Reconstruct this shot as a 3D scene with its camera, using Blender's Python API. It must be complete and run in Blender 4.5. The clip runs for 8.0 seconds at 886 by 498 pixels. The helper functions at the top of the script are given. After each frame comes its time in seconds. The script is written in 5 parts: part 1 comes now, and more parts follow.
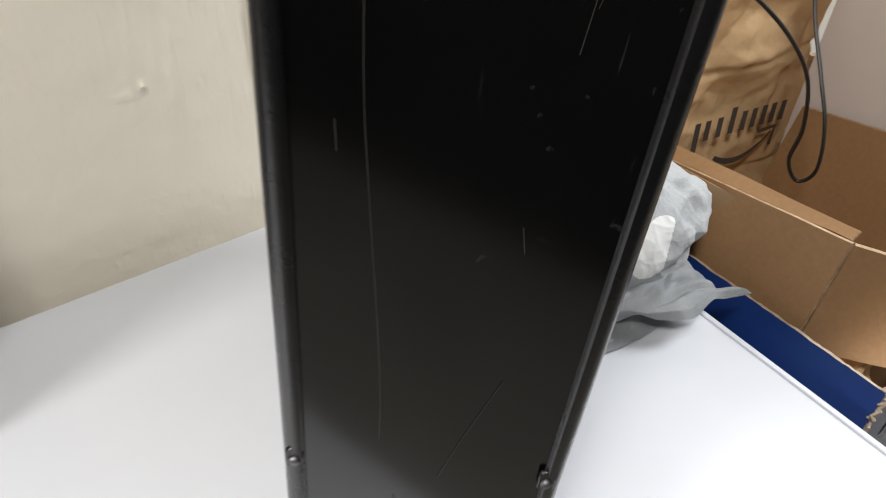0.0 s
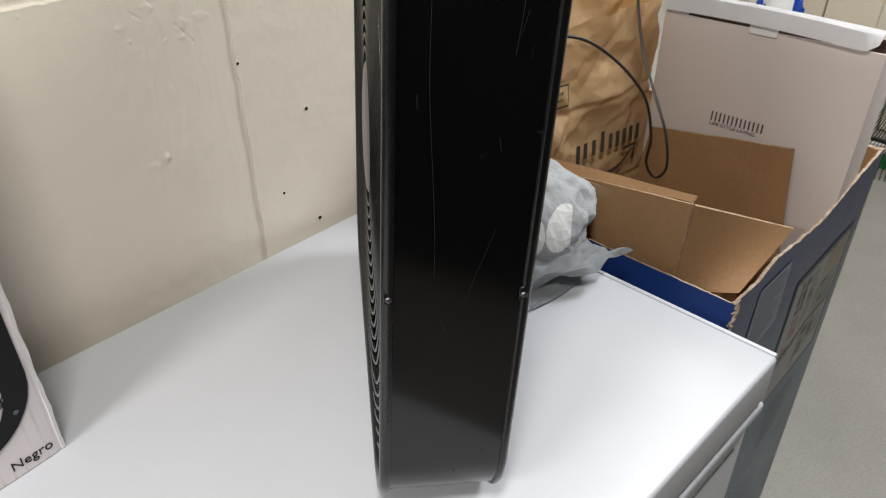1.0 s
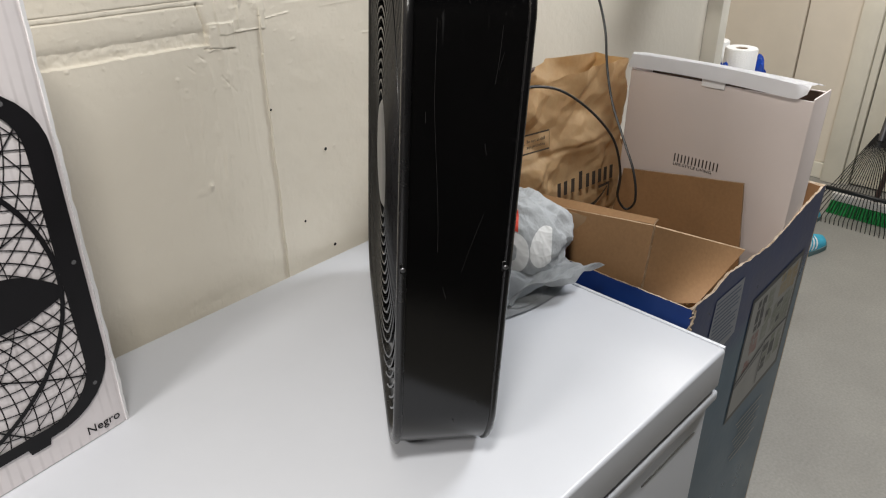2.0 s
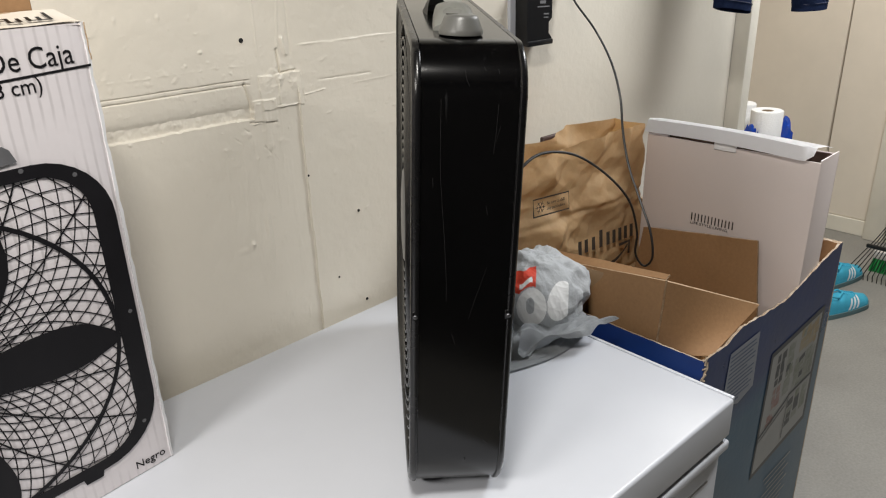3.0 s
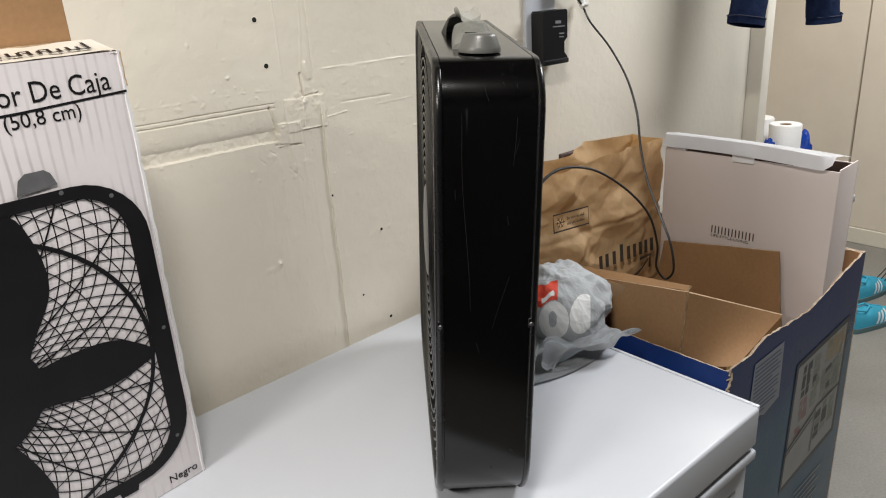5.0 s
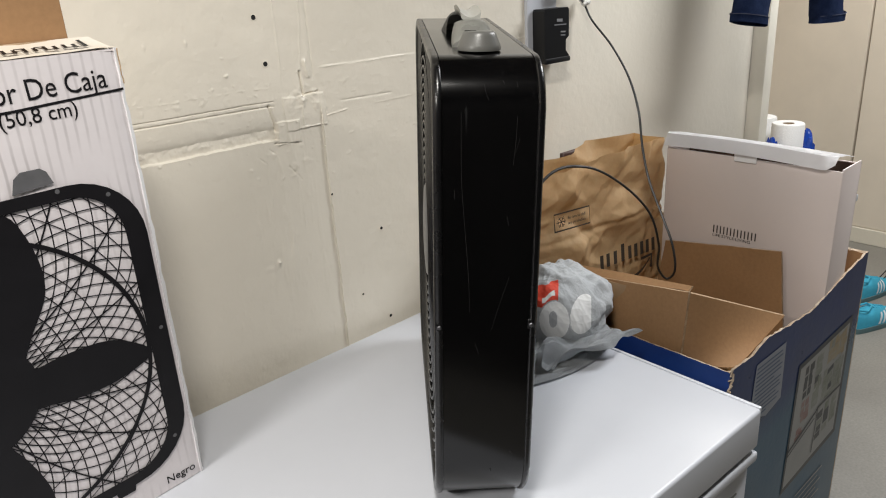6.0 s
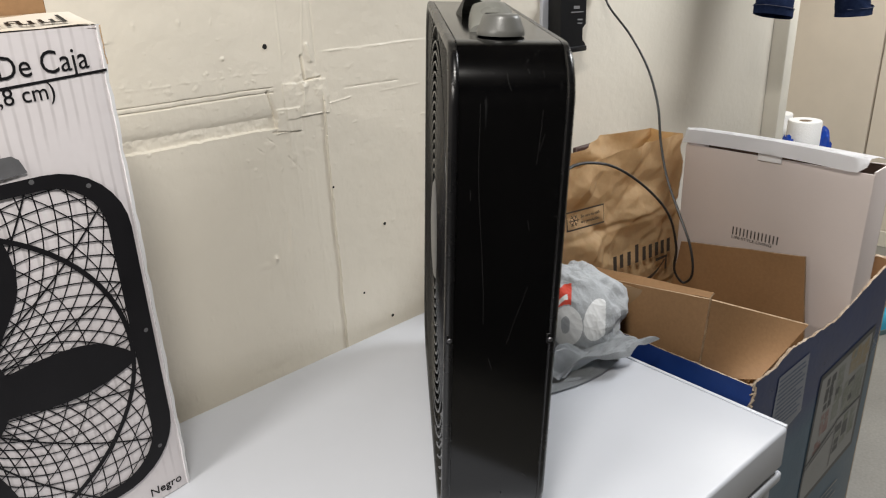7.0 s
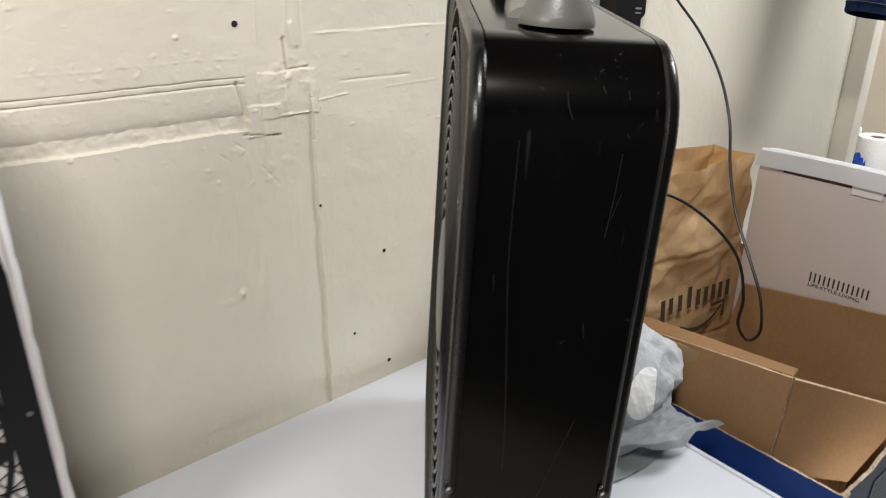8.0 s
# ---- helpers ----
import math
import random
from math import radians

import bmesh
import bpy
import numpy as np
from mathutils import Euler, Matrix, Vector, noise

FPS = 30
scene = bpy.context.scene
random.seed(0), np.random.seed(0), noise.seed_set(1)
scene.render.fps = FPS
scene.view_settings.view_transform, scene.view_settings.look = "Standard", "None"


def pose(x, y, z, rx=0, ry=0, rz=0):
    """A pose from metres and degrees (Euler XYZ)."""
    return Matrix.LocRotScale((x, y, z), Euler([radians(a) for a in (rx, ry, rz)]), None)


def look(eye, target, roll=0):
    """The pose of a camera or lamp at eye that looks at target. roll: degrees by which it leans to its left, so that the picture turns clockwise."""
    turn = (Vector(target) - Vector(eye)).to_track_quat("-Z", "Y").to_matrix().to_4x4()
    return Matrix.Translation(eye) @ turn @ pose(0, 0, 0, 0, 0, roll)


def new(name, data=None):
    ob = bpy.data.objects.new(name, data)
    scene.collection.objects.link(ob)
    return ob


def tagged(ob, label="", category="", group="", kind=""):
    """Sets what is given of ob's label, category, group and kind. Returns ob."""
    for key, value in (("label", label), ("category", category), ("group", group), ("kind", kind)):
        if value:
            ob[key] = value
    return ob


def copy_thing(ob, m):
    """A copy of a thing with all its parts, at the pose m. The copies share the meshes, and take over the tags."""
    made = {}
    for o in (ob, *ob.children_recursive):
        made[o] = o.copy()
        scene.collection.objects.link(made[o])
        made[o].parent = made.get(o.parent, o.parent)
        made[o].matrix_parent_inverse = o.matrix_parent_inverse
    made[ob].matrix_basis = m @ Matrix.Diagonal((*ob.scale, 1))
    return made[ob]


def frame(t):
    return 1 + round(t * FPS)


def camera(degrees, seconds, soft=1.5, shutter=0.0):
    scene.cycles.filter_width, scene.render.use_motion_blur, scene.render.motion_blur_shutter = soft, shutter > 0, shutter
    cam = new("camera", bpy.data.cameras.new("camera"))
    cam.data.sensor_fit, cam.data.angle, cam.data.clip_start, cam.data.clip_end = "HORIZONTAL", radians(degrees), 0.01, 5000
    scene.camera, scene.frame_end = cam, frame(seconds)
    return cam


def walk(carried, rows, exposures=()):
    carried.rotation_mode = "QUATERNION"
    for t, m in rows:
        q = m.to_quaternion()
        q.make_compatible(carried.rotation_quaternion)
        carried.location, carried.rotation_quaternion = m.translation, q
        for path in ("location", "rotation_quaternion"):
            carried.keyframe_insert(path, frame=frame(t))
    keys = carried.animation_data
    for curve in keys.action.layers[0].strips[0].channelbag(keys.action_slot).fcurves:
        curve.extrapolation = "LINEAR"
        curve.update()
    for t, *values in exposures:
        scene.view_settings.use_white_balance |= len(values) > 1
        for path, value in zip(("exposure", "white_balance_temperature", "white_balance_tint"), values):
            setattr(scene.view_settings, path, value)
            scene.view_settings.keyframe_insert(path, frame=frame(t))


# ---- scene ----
cam = camera(63.4, 8.0, soft=1.1, shutter=0.3)
PATH = [
    (0, (-0.077, -0.663, 1.427), (0.834, 0.583, 0.154), 2.7),
    (0.5, (-0.173, -0.734, 1.468), (0.853, 0.511, 0.285), 0.1),
    (1, (-0.294, -0.824, 1.491), (0.894, 0.369, 0.412), -0.3),
    (1.5, (-0.383, -0.89, 1.499), (0.875, 0.301, 0.5), 0.4),
    (3, (-0.457, -1.038, 1.543), (0.762, 0.349, 0.775), -2.1),
    (3.5, (-0.466, -1.042, 1.541), (0.738, 0.374, 0.803), -3.2),
    (4, (-0.467, -1.052, 1.537), (0.73, 0.381, 0.82), -3.7),
    (4.5, (-0.478, -1.055, 1.538), (0.719, 0.385, 0.834), -3.8),
    (6, (-0.469, -1.05, 1.537), (0.722, 0.393, 0.829), -3.7),
    (6.5, (-0.462, -1.041, 1.533), (0.726, 0.399, 0.815), -3.4),
    (7, (-0.432, -0.985, 1.527), (0.753, 0.448, 0.791), -2.5),
    (7.5, (-0.397, -0.877, 1.519), (0.768, 0.563, 0.764), -1.3),
    (8, (-0.258, -0.787, 1.505), (0.88, 0.664, 0.73), 0.1),
]
walk(cam, [(t, look(eye, target, roll)) for t, eye, target, roll in PATH], exposures=[(0, 0.42), (0.5, 0.24), (1.0, 0.10), (1.5, 0.04), (7.0, 0.06), (8, 0.22)])

# ---- world and lamps ----
world = bpy.data.worlds.new("world")
scene.world = world
world.use_nodes = True
world.node_tree.nodes["Background"].inputs[0].default_value = (0.9, 0.95, 1.0, 1)
world.node_tree.nodes["Background"].inputs[1].default_value = 0.02


def ceiling_lamp(x, y, z, watts, wide, deep, colour):
    data = bpy.data.lights.new("lamp", "AREA")
    data.shape, data.size, data.size_y, data.energy, data.color = "RECTANGLE", wide, deep, watts, colour
    ob = new("ceiling_lamp", data)
    ob.matrix_world = pose(x, y, z)
    return ob


# lamps out of view, placed and powered to balance the brightness
ceiling_lamp(-1.60, -0.66, 2.10, 39, 0.12, 0.50, (1.0, 0.955, 0.90))
ceiling_lamp(-0.45, -0.93, 2.36, 20, 0.34, 0.16, (1.0, 0.965, 0.91))
ceiling_lamp(1.62, -0.70, 2.32, 33, 0.90, 0.55, (0.97, 0.985, 1.0))
# added fill that brightens the recess and far wall; no source known there
ceiling_lamp(2.95, 0.00, 2.36, 18, 0.40, 0.40, (1.0, 0.96, 0.89))


# ---- materials ----
def mat(name, colour, rough=0.5, metal=0.0, vary=0.12, scale=9.0, grain=0.0, grain_scale=300.0, bump=0.0, bump_scale=60.0,
        coat=0.0, spec=0.5, second=None, rough_vary=0.1, per_object=0.0):
    """A surface with two scales of variation in colour and a fine relief."""
    m = bpy.data.materials.new(name)
    m.use_nodes = True
    nt = m.node_tree
    n, link = nt.nodes, nt.links.new
    b = n["Principled BSDF"]
    b.inputs["Metallic"].default_value = metal
    b.inputs["Coat Weight"].default_value = coat
    b.inputs["Specular IOR Level"].default_value = spec
    tc = n.new("ShaderNodeTexCoord")
    big = n.new("ShaderNodeTexNoise")
    big.inputs["Scale"].default_value, big.inputs["Detail"].default_value, big.inputs["Roughness"].default_value = scale, 6, 0.62
    link(tc.outputs["Object"], big.inputs["Vector"])
    ramp = n.new("ShaderNodeMapRange")
    ramp.inputs["From Min"].default_value, ramp.inputs["From Max"].default_value = 0.3, 0.7
    link(big.outputs["Fac"], ramp.inputs["Value"])
    mix = n.new("ShaderNodeMix")
    mix.data_type = "RGBA"
    dark = second or tuple(c * (1 - vary) for c in colour)
    mix.inputs["A"].default_value = (*dark, 1)
    mix.inputs["B"].default_value = (*[min(1, c * (1 + (0 if second else vary * 0.5))) for c in colour], 1)
    link(ramp.outputs["Result"], mix.inputs["Factor"])
    out = mix.outputs["Result"]
    fine = n.new("ShaderNodeTexNoise")
    fine.inputs["Scale"].default_value, fine.inputs["Detail"].default_value = grain_scale, 3
    link(tc.outputs["Object"], fine.inputs["Vector"])
    if grain:
        mul = n.new("ShaderNodeMix")
        mul.data_type, mul.blend_type = "RGBA", "OVERLAY"
        mul.inputs["Factor"].default_value = grain
        link(out, mul.inputs["A"])
        link(fine.outputs["Fac"], mul.inputs["B"])
        out = mul.outputs["Result"]
    if per_object:
        info = n.new("ShaderNodeObjectInfo")
        hsv = n.new("ShaderNodeHueSaturation")
        rng = n.new("ShaderNodeMapRange")
        rng.inputs["To Min"].default_value, rng.inputs["To Max"].default_value = 1 - per_object, 1 + per_object
        link(info.outputs["Random"], rng.inputs["Value"])
        link(rng.outputs["Result"], hsv.inputs["Value"])
        link(out, hsv.inputs["Color"])
        out = hsv.outputs["Color"]
    link(out, b.inputs["Base Color"])
    rr = n.new("ShaderNodeMapRange")
    rr.inputs["To Min"].default_value, rr.inputs["To Max"].default_value = max(0.02, rough - rough_vary), min(1, rough + rough_vary)
    link(big.outputs["Fac"], rr.inputs["Value"])
    link(rr.outputs["Result"], b.inputs["Roughness"])
    if bump:
        bt = n.new("ShaderNodeTexNoise")
        bt.inputs["Scale"].default_value, bt.inputs["Detail"].default_value = bump_scale, 5
        link(tc.outputs["Object"], bt.inputs["Vector"])
        bp = n.new("ShaderNodeBump")
        bp.inputs["Strength"].default_value, bp.inputs["Distance"].default_value = min(1, bump), 0.004
        link(bt.outputs["Fac"], bp.inputs["Height"])
        link(bp.outputs["Normal"], b.inputs["Normal"])
    return m


def scratches(m, amount=0.5, scale=40, colour=(0.55, 0.55, 0.56)):
    """Adds thin pale scuffs to a surface: stretched noise, cut off high, in patches."""
    nt = m.node_tree
    n, link = nt.nodes, nt.links.new
    b = n["Principled BSDF"]
    old = b.inputs["Base Color"].links[0].from_socket
    tc = n.new("ShaderNodeTexCoord")
    facs = []
    for k, (sx, sy, sz) in enumerate(((scale, scale, scale * 0.08), (scale * 0.3, scale, scale))):
        mp = n.new("ShaderNodeMapping")
        mp.inputs["Scale"].default_value = (sx, sy, sz)
        mp.inputs["Rotation"].default_value = (0.3 + k, 0.2, 0.5 * k)
        link(tc.outputs["Object"], mp.inputs["Vector"])
        t = n.new("ShaderNodeTexNoise")
        t.inputs["Scale"].default_value, t.inputs["Detail"].default_value, t.inputs["Distortion"].default_value = 2.0, 6, 0.6
        link(mp.outputs["Vector"], t.inputs["Vector"])
        r = n.new("ShaderNodeMapRange")
        r.inputs["From Min"].default_value, r.inputs["From Max"].default_value = 0.67, 0.72
        link(t.outputs["Fac"], r.inputs["Value"])
        facs.append(r.outputs["Result"])
    patch = n.new("ShaderNodeTexNoise")
    patch.inputs["Scale"].default_value = 7
    link(tc.outputs["Object"], patch.inputs["Vector"])
    pr = n.new("ShaderNodeMapRange")
    pr.inputs["From Min"].default_value, pr.inputs["From Max"].default_value, pr.inputs["To Max"].default_value = 0.52, 0.68, amount
    link(patch.outputs["Fac"], pr.inputs["Value"])
    mx = n.new("ShaderNodeMath")
    mx.operation = "MAXIMUM"
    link(facs[0], mx.inputs[0])
    link(facs[1], mx.inputs[1])
    mu = n.new("ShaderNodeMath")
    mu.operation = "MULTIPLY"
    link(mx.outputs[0], mu.inputs[0])
    link(pr.outputs["Result"], mu.inputs[1])
    mix = n.new("ShaderNodeMix")
    mix.data_type = "RGBA"
    mix.inputs["B"].default_value = (*colour, 1)
    link(mu.outputs[0], mix.inputs["Factor"])
    link(old, mix.inputs["A"])
    link(mix.outputs["Result"], b.inputs["Base Color"])
    return m


WALL = mat("wall_paint", (0.79, 0.74, 0.64), 0.42, vary=0.05, scale=3, bump=0.22, bump_scale=70, second=(0.75, 0.70, 0.60))
FARWALL = mat("far_wall_paint", (0.74, 0.67, 0.57), 0.6, vary=0.07, scale=2.5, bump=0.15, bump_scale=30)
# near-black for unseen walls, so the glossy fan side reflects almost nothing
DARKWALL = mat("unseen_dark_wall", (0.016, 0.014, 0.012), 0.7, vary=0.1, scale=2)
TRIM = mat("trim_paint", (0.76, 0.72, 0.62), 0.4, vary=0.06, scale=6, bump=0.15, bump_scale=40)
CEIL = mat("ceiling_boards", (0.10, 0.085, 0.07), 0.85, vary=0.15, scale=2)
FLOOR = mat("concrete_floor", (0.28, 0.27, 0.245), 0.55, second=(0.215, 0.207, 0.19), scale=2.2, grain=0.25, grain_scale=120, bump=0.12, bump_scale=80)
ENAMEL = mat("white_enamel", (0.535, 0.555, 0.60), 0.36, vary=0.025, scale=5, rough_vary=0.05)
GASKET = mat("grey_gasket", (0.10, 0.10, 0.105), 0.6)
STEEL = scratches(mat("black_painted_steel", (0.0012, 0.0012, 0.0014), 0.14, vary=0.3, scale=7, rough_vary=0.05, spec=0.43), 0.10, 110, (0.16, 0.16, 0.165))
SCRATCH = mat("bare_scratch", (0.018, 0.017, 0.017), 0.5, vary=0.3, scale=60)
PLASTIC = mat("black_plastic", (0.0035, 0.0035, 0.004), 0.27, vary=0.25, scale=14, bump=0.05, bump_scale=500, spec=0.45)
GREY = mat("grey_plastic", (0.105, 0.105, 0.098), 0.36, vary=0.08, scale=20, bump=0.06, bump_scale=600)
PALEGREY = mat("pale_grey_plastic", (0.36, 0.36, 0.33), 0.30, vary=0.08, scale=20)
HUBGREY = mat("hub_badge", (0.12, 0.12, 0.125), 0.35, metal=0.3, vary=0.1, scale=12)
SCREW = mat("screw_steel", (0.16, 0.16, 0.17), 0.45, metal=1.0, vary=0.1)
DARKHOLE = mat("dark_inside", (0.01, 0.01, 0.01), 0.9)
CARD = mat("brown_cardboard", (0.36, 0.225, 0.12), 0.75, vary=0.10, scale=5, grain=0.18, grain_scale=160, bump=0.10, bump_scale=220)
CARDIN = mat("brown_cardboard_inside", (0.33, 0.185, 0.085), 0.78, vary=0.10, scale=4, grain=0.15, grain_scale=150, bump=0.08, bump_scale=200)
CARDEDGE = mat("torn_cardboard_edge", (0.55, 0.40, 0.26), 0.9, second=(0.30, 0.20, 0.11), scale=60, bump=0.6, bump_scale=300)
PAPERTEAR = mat("torn_paper_edge", (0.56, 0.48, 0.38), 0.9, second=(0.30, 0.20, 0.12), scale=50, bump=0.6, bump_scale=260)
KRAFT = mat("kraft_paper", (0.70, 0.50, 0.28), 0.62, vary=0.08, scale=8, grain=0.12, grain_scale=160, bump=0.10, bump_scale=150)
WHITECARD = mat("white_card", (0.66, 0.58, 0.55), 0.42, vary=0.04, scale=4, bump=0.05, bump_scale=120)
WHITEPAPER = mat("white_paper_edge", (0.84, 0.83, 0.84), 0.55, vary=0.04, scale=12)
INNERDARK = mat("dark_brown_inner_board", (0.085, 0.048, 0.032), 0.8, vary=0.2, scale=12, bump=0.1, bump_scale=160)
CARTON = mat("carton_print_white", (0.71, 0.67, 0.68), 0.55, vary=0.05, scale=6, grain=0.08, grain_scale=80)


def corrugation(m):
    """Faint grey streaks where the flutes have rubbed through, in patches."""
    nt = m.node_tree
    n, link = nt.nodes, nt.links.new
    b = n["Principled BSDF"]
    old = b.inputs["Base Color"].links[0].from_socket
    tc = n.new("ShaderNodeTexCoord")
    wave = n.new("ShaderNodeTexWave")
    wave.inputs["Scale"].default_value, wave.inputs["Distortion"].default_value, wave.inputs["Detail"].default_value, wave.inputs["Detail Scale"].default_value = 27, 1.2, 3, 0.6
    link(tc.outputs["Object"], wave.inputs["Vector"])
    line = n.new("ShaderNodeMapRange")
    line.inputs["From Min"].default_value, line.inputs["From Max"].default_value = 0.72, 0.98
    link(wave.outputs["Fac"], line.inputs["Value"])
    patch = n.new("ShaderNodeTexNoise")
    patch.inputs["Scale"].default_value, patch.inputs["Detail"].default_value = 9, 5
    link(tc.outputs["Object"], patch.inputs["Vector"])
    amount = n.new("ShaderNodeMapRange")
    amount.inputs["From Min"].default_value, amount.inputs["From Max"].default_value, amount.inputs["To Max"].default_value = 0.40, 0.66, 0.55
    link(patch.outputs["Fac"], amount.inputs["Value"])
    mul = n.new("ShaderNodeMath")
    mul.operation = "MULTIPLY"
    link(line.outputs["Result"], mul.inputs[0])
    link(amount.outputs["Result"], mul.inputs[1])
    mix = n.new("ShaderNodeMix")
    mix.data_type = "RGBA"
    mix.inputs["B"].default_value = (0.33, 0.30, 0.30, 1)
    link(mul.outputs[0], mix.inputs["Factor"])
    link(old, mix.inputs["A"])
    link(mix.outputs["Result"], b.inputs["Base Color"])
    return m


corrugation(CARTON)
CARTONTOP = mat("carton_top_white", (0.77, 0.74, 0.70), 0.6, second=(0.68, 0.60, 0.48), scale=5)
INK = mat("black_ink", (0.009, 0.0085, 0.010), 0.5, vary=0.25, scale=14, spec=0.2)
INKGREY = mat("grey_ink", (0.11, 0.11, 0.115), 0.5, vary=0.3, scale=30)
INKBROWN = mat("brown_black_ink", (0.045, 0.035, 0.028), 0.6, vary=0.2, scale=40)
BLUE = mat("blue_print", (0.005, 0.024, 0.14), 0.36, vary=0.25, scale=6, bump=0.08, bump_scale=60, second=(0.012, 0.045, 0.20))
NAVYINK = mat("navy_panel_ink", (0.02, 0.03, 0.06), 0.4)
PALEINK = mat("pale_label", (0.26, 0.28, 0.32), 0.5, vary=0.1, scale=10)
LABELBAR = mat("label_text_grey", (0.08, 0.11, 0.18), 0.5)
PICGREY = mat("picture_grey", (0.33, 0.33, 0.32), 0.4, second=(0.27, 0.275, 0.27), scale=14)
PICGREEN = mat("picture_green", (0.15, 0.17, 0.12), 0.4, second=(0.26, 0.27, 0.25), scale=22)
PICYELLOW = mat("picture_yellow", (0.32, 0.23, 0.11), 0.4, second=(0.28, 0.26, 0.20), scale=25)
PICRED = mat("picture_red", (0.22, 0.07, 0.06), 0.4, second=(0.28, 0.24, 0.22), scale=30)
PICDARK = mat("picture_dark", (0.035, 0.04, 0.045), 0.4)
JERSEY = mat("grey_jersey", (0.46, 0.48, 0.50), 0.95, vary=0.10, scale=18, grain=0.35, grain_scale=900, bump=0.3, bump_scale=700, spec=0.1)
REDINK = mat("red_shirt_print", (0.75, 0.065, 0.03), 0.6, vary=0.1)
WHITEINK = mat("white_shirt_print", (0.86, 0.87, 0.87), 0.6, vary=0.06)
RUBBER = mat("black_cord", (0.012, 0.012, 0.012), 0.42, vary=0.2)
CHARGER = mat("charger_plastic", (0.006, 0.0065, 0.008), 0.40, vary=0.2, spec=0.3, bump=0.05, bump_scale=500)
CHGTEXT = mat("charger_marks", (0.20, 0.20, 0.21), 0.5)
DENIM = mat("denim", (0.012, 0.020, 0.058), 0.9, second=(0.028, 0.046, 0.11), scale=30, grain=0.4, grain_scale=800, bump=0.4, bump_scale=500, spec=0.1)
STITCH = mat("denim_stitch", (0.045, 0.05, 0.085), 0.9)
SHOE = mat("turquoise_suede", (0.05, 0.40, 0.58), 0.85, vary=0.15, scale=20, bump=0.2, bump_scale=300)
SHOEWHITE = mat("shoe_white", (0.70, 0.76, 0.78), 0.6)
SOLE = mat("shoe_sole", (0.10, 0.17, 0.18), 0.8, vary=0.2)
TOWEL = mat("paper_towel", (0.66, 0.65, 0.63), 0.95, vary=0.04, bump=0.4, bump_scale=180)
TUBE = mat("roll_core", (0.30, 0.21, 0.13), 0.9)
BLUEFILM = mat("blue_plastic_wrap", (0.012, 0.05, 0.30), 0.2, vary=0.3, scale=25)
TINE = mat("rake_steel", (0.02, 0.02, 0.02), 0.4, metal=0.4)
GREENBR = mat("green_bristle", (0.015, 0.30, 0.07), 0.6, vary=0.3, scale=50)
BROOMWHITE = mat("broom_block", (0.62, 0.60, 0.58), 0.6)
POLE = mat("dark_pole", (0.06, 0.03, 0.025), 0.5)
CLEAR = mat("clear_tag", (0.75, 0.75, 0.72), 0.25)


# ---- building helpers ----
def thing(name, m, label, category, group="", kind=""):
    ob = new(name)
    ob.empty_display_size = 0.05
    ob.matrix_world = m
    return tagged(ob, label, category, group, kind)


def link_mesh(name, bm, mats, parent=None, label="", smooth=True):
    me = bpy.data.meshes.new(name)
    bmesh.ops.recalc_face_normals(bm, faces=bm.faces)
    bm.to_mesh(me)
    bm.free()
    for m in (mats if isinstance(mats, (list, tuple)) else [mats]):
        me.materials.append(m)
    if smooth:
        me.shade_smooth()
        me.set_sharp_from_angle(angle=radians(38))
    ob = new(name, me)
    if parent:
        ob.parent = parent
    if label:
        ob["label"] = label
    return ob


def part(name, bm, material, parent, label="", smooth=True):
    return link_mesh(name, bm, material, parent, label, smooth)


def box(x0, x1, y0, y1, z0, z1, bevel=0.0, seg=2, bm=None, mi=0):
    own = bm is None
    b = bmesh.new()
    vs = [b.verts.new((x, y, z)) for x in (x0, x1) for y in (y0, y1) for z in (z0, z1)]
    for f in ((0, 1, 3, 2), (4, 6, 7, 5), (0, 4, 5, 1), (2, 3, 7, 6), (0, 2, 6, 4), (1, 5, 7, 3)):
        b.faces.new([vs[i] for i in f])
    bmesh.ops.recalc_face_normals(b, faces=b.faces)
    if bevel:
        bmesh.ops.bevel(b, geom=b.edges[:], offset=bevel, segments=seg, affect="EDGES", profile=0.5)
    for f in b.faces:
        f.material_index = mi
    if own:
        return b
    merge(bm, b)
    return bm


def merge(bm, b, m=None):
    """Adds the bmesh b, moved by m, to bm."""
    if m is not None:
        bmesh.ops.transform(b, matrix=m, verts=b.verts)
    made = {v: bm.verts.new(v.co) for v in b.verts}
    for f in b.faces:
        g = bm.faces.new([made[v] for v in f.verts])
        g.material_index = f.material_index
    b.free()
    return bm


def loft(rings, closed=True, cap0=False, cap1=False, bm=None, mi=0):
    """Skins loops of points, each with the same count."""
    bm = bm or bmesh.new()
    rows = [[bm.verts.new(p) for p in r] for r in rings]
    n = len(rows[0])
    for a, b in zip(rows, rows[1:]):
        for i in range(n if closed else n - 1):
            j = (i + 1) % n
            f = bm.faces.new((a[i], a[j], b[j], b[i]))
            f.material_index = mi
    if cap0:
        bm.faces.new(rows[0][::-1]).material_index = mi
    if cap1:
        bm.faces.new(rows[-1]).material_index = mi
    return bm


def turned(profile, n=32, bm=None, axis="Z", cap0=True, cap1=True):
    """A turned body from (radius, height) pairs."""
    rings = []
    for r, h in profile:
        ring = []
        for i in range(n):
            a = 2 * math.pi * i / n
            c, s = r * math.cos(a), r * math.sin(a)
            ring.append((c, s, h) if axis == "Z" else (c, h, s))
        rings.append(ring)
    return loft(rings, True, cap0, cap1, bm)


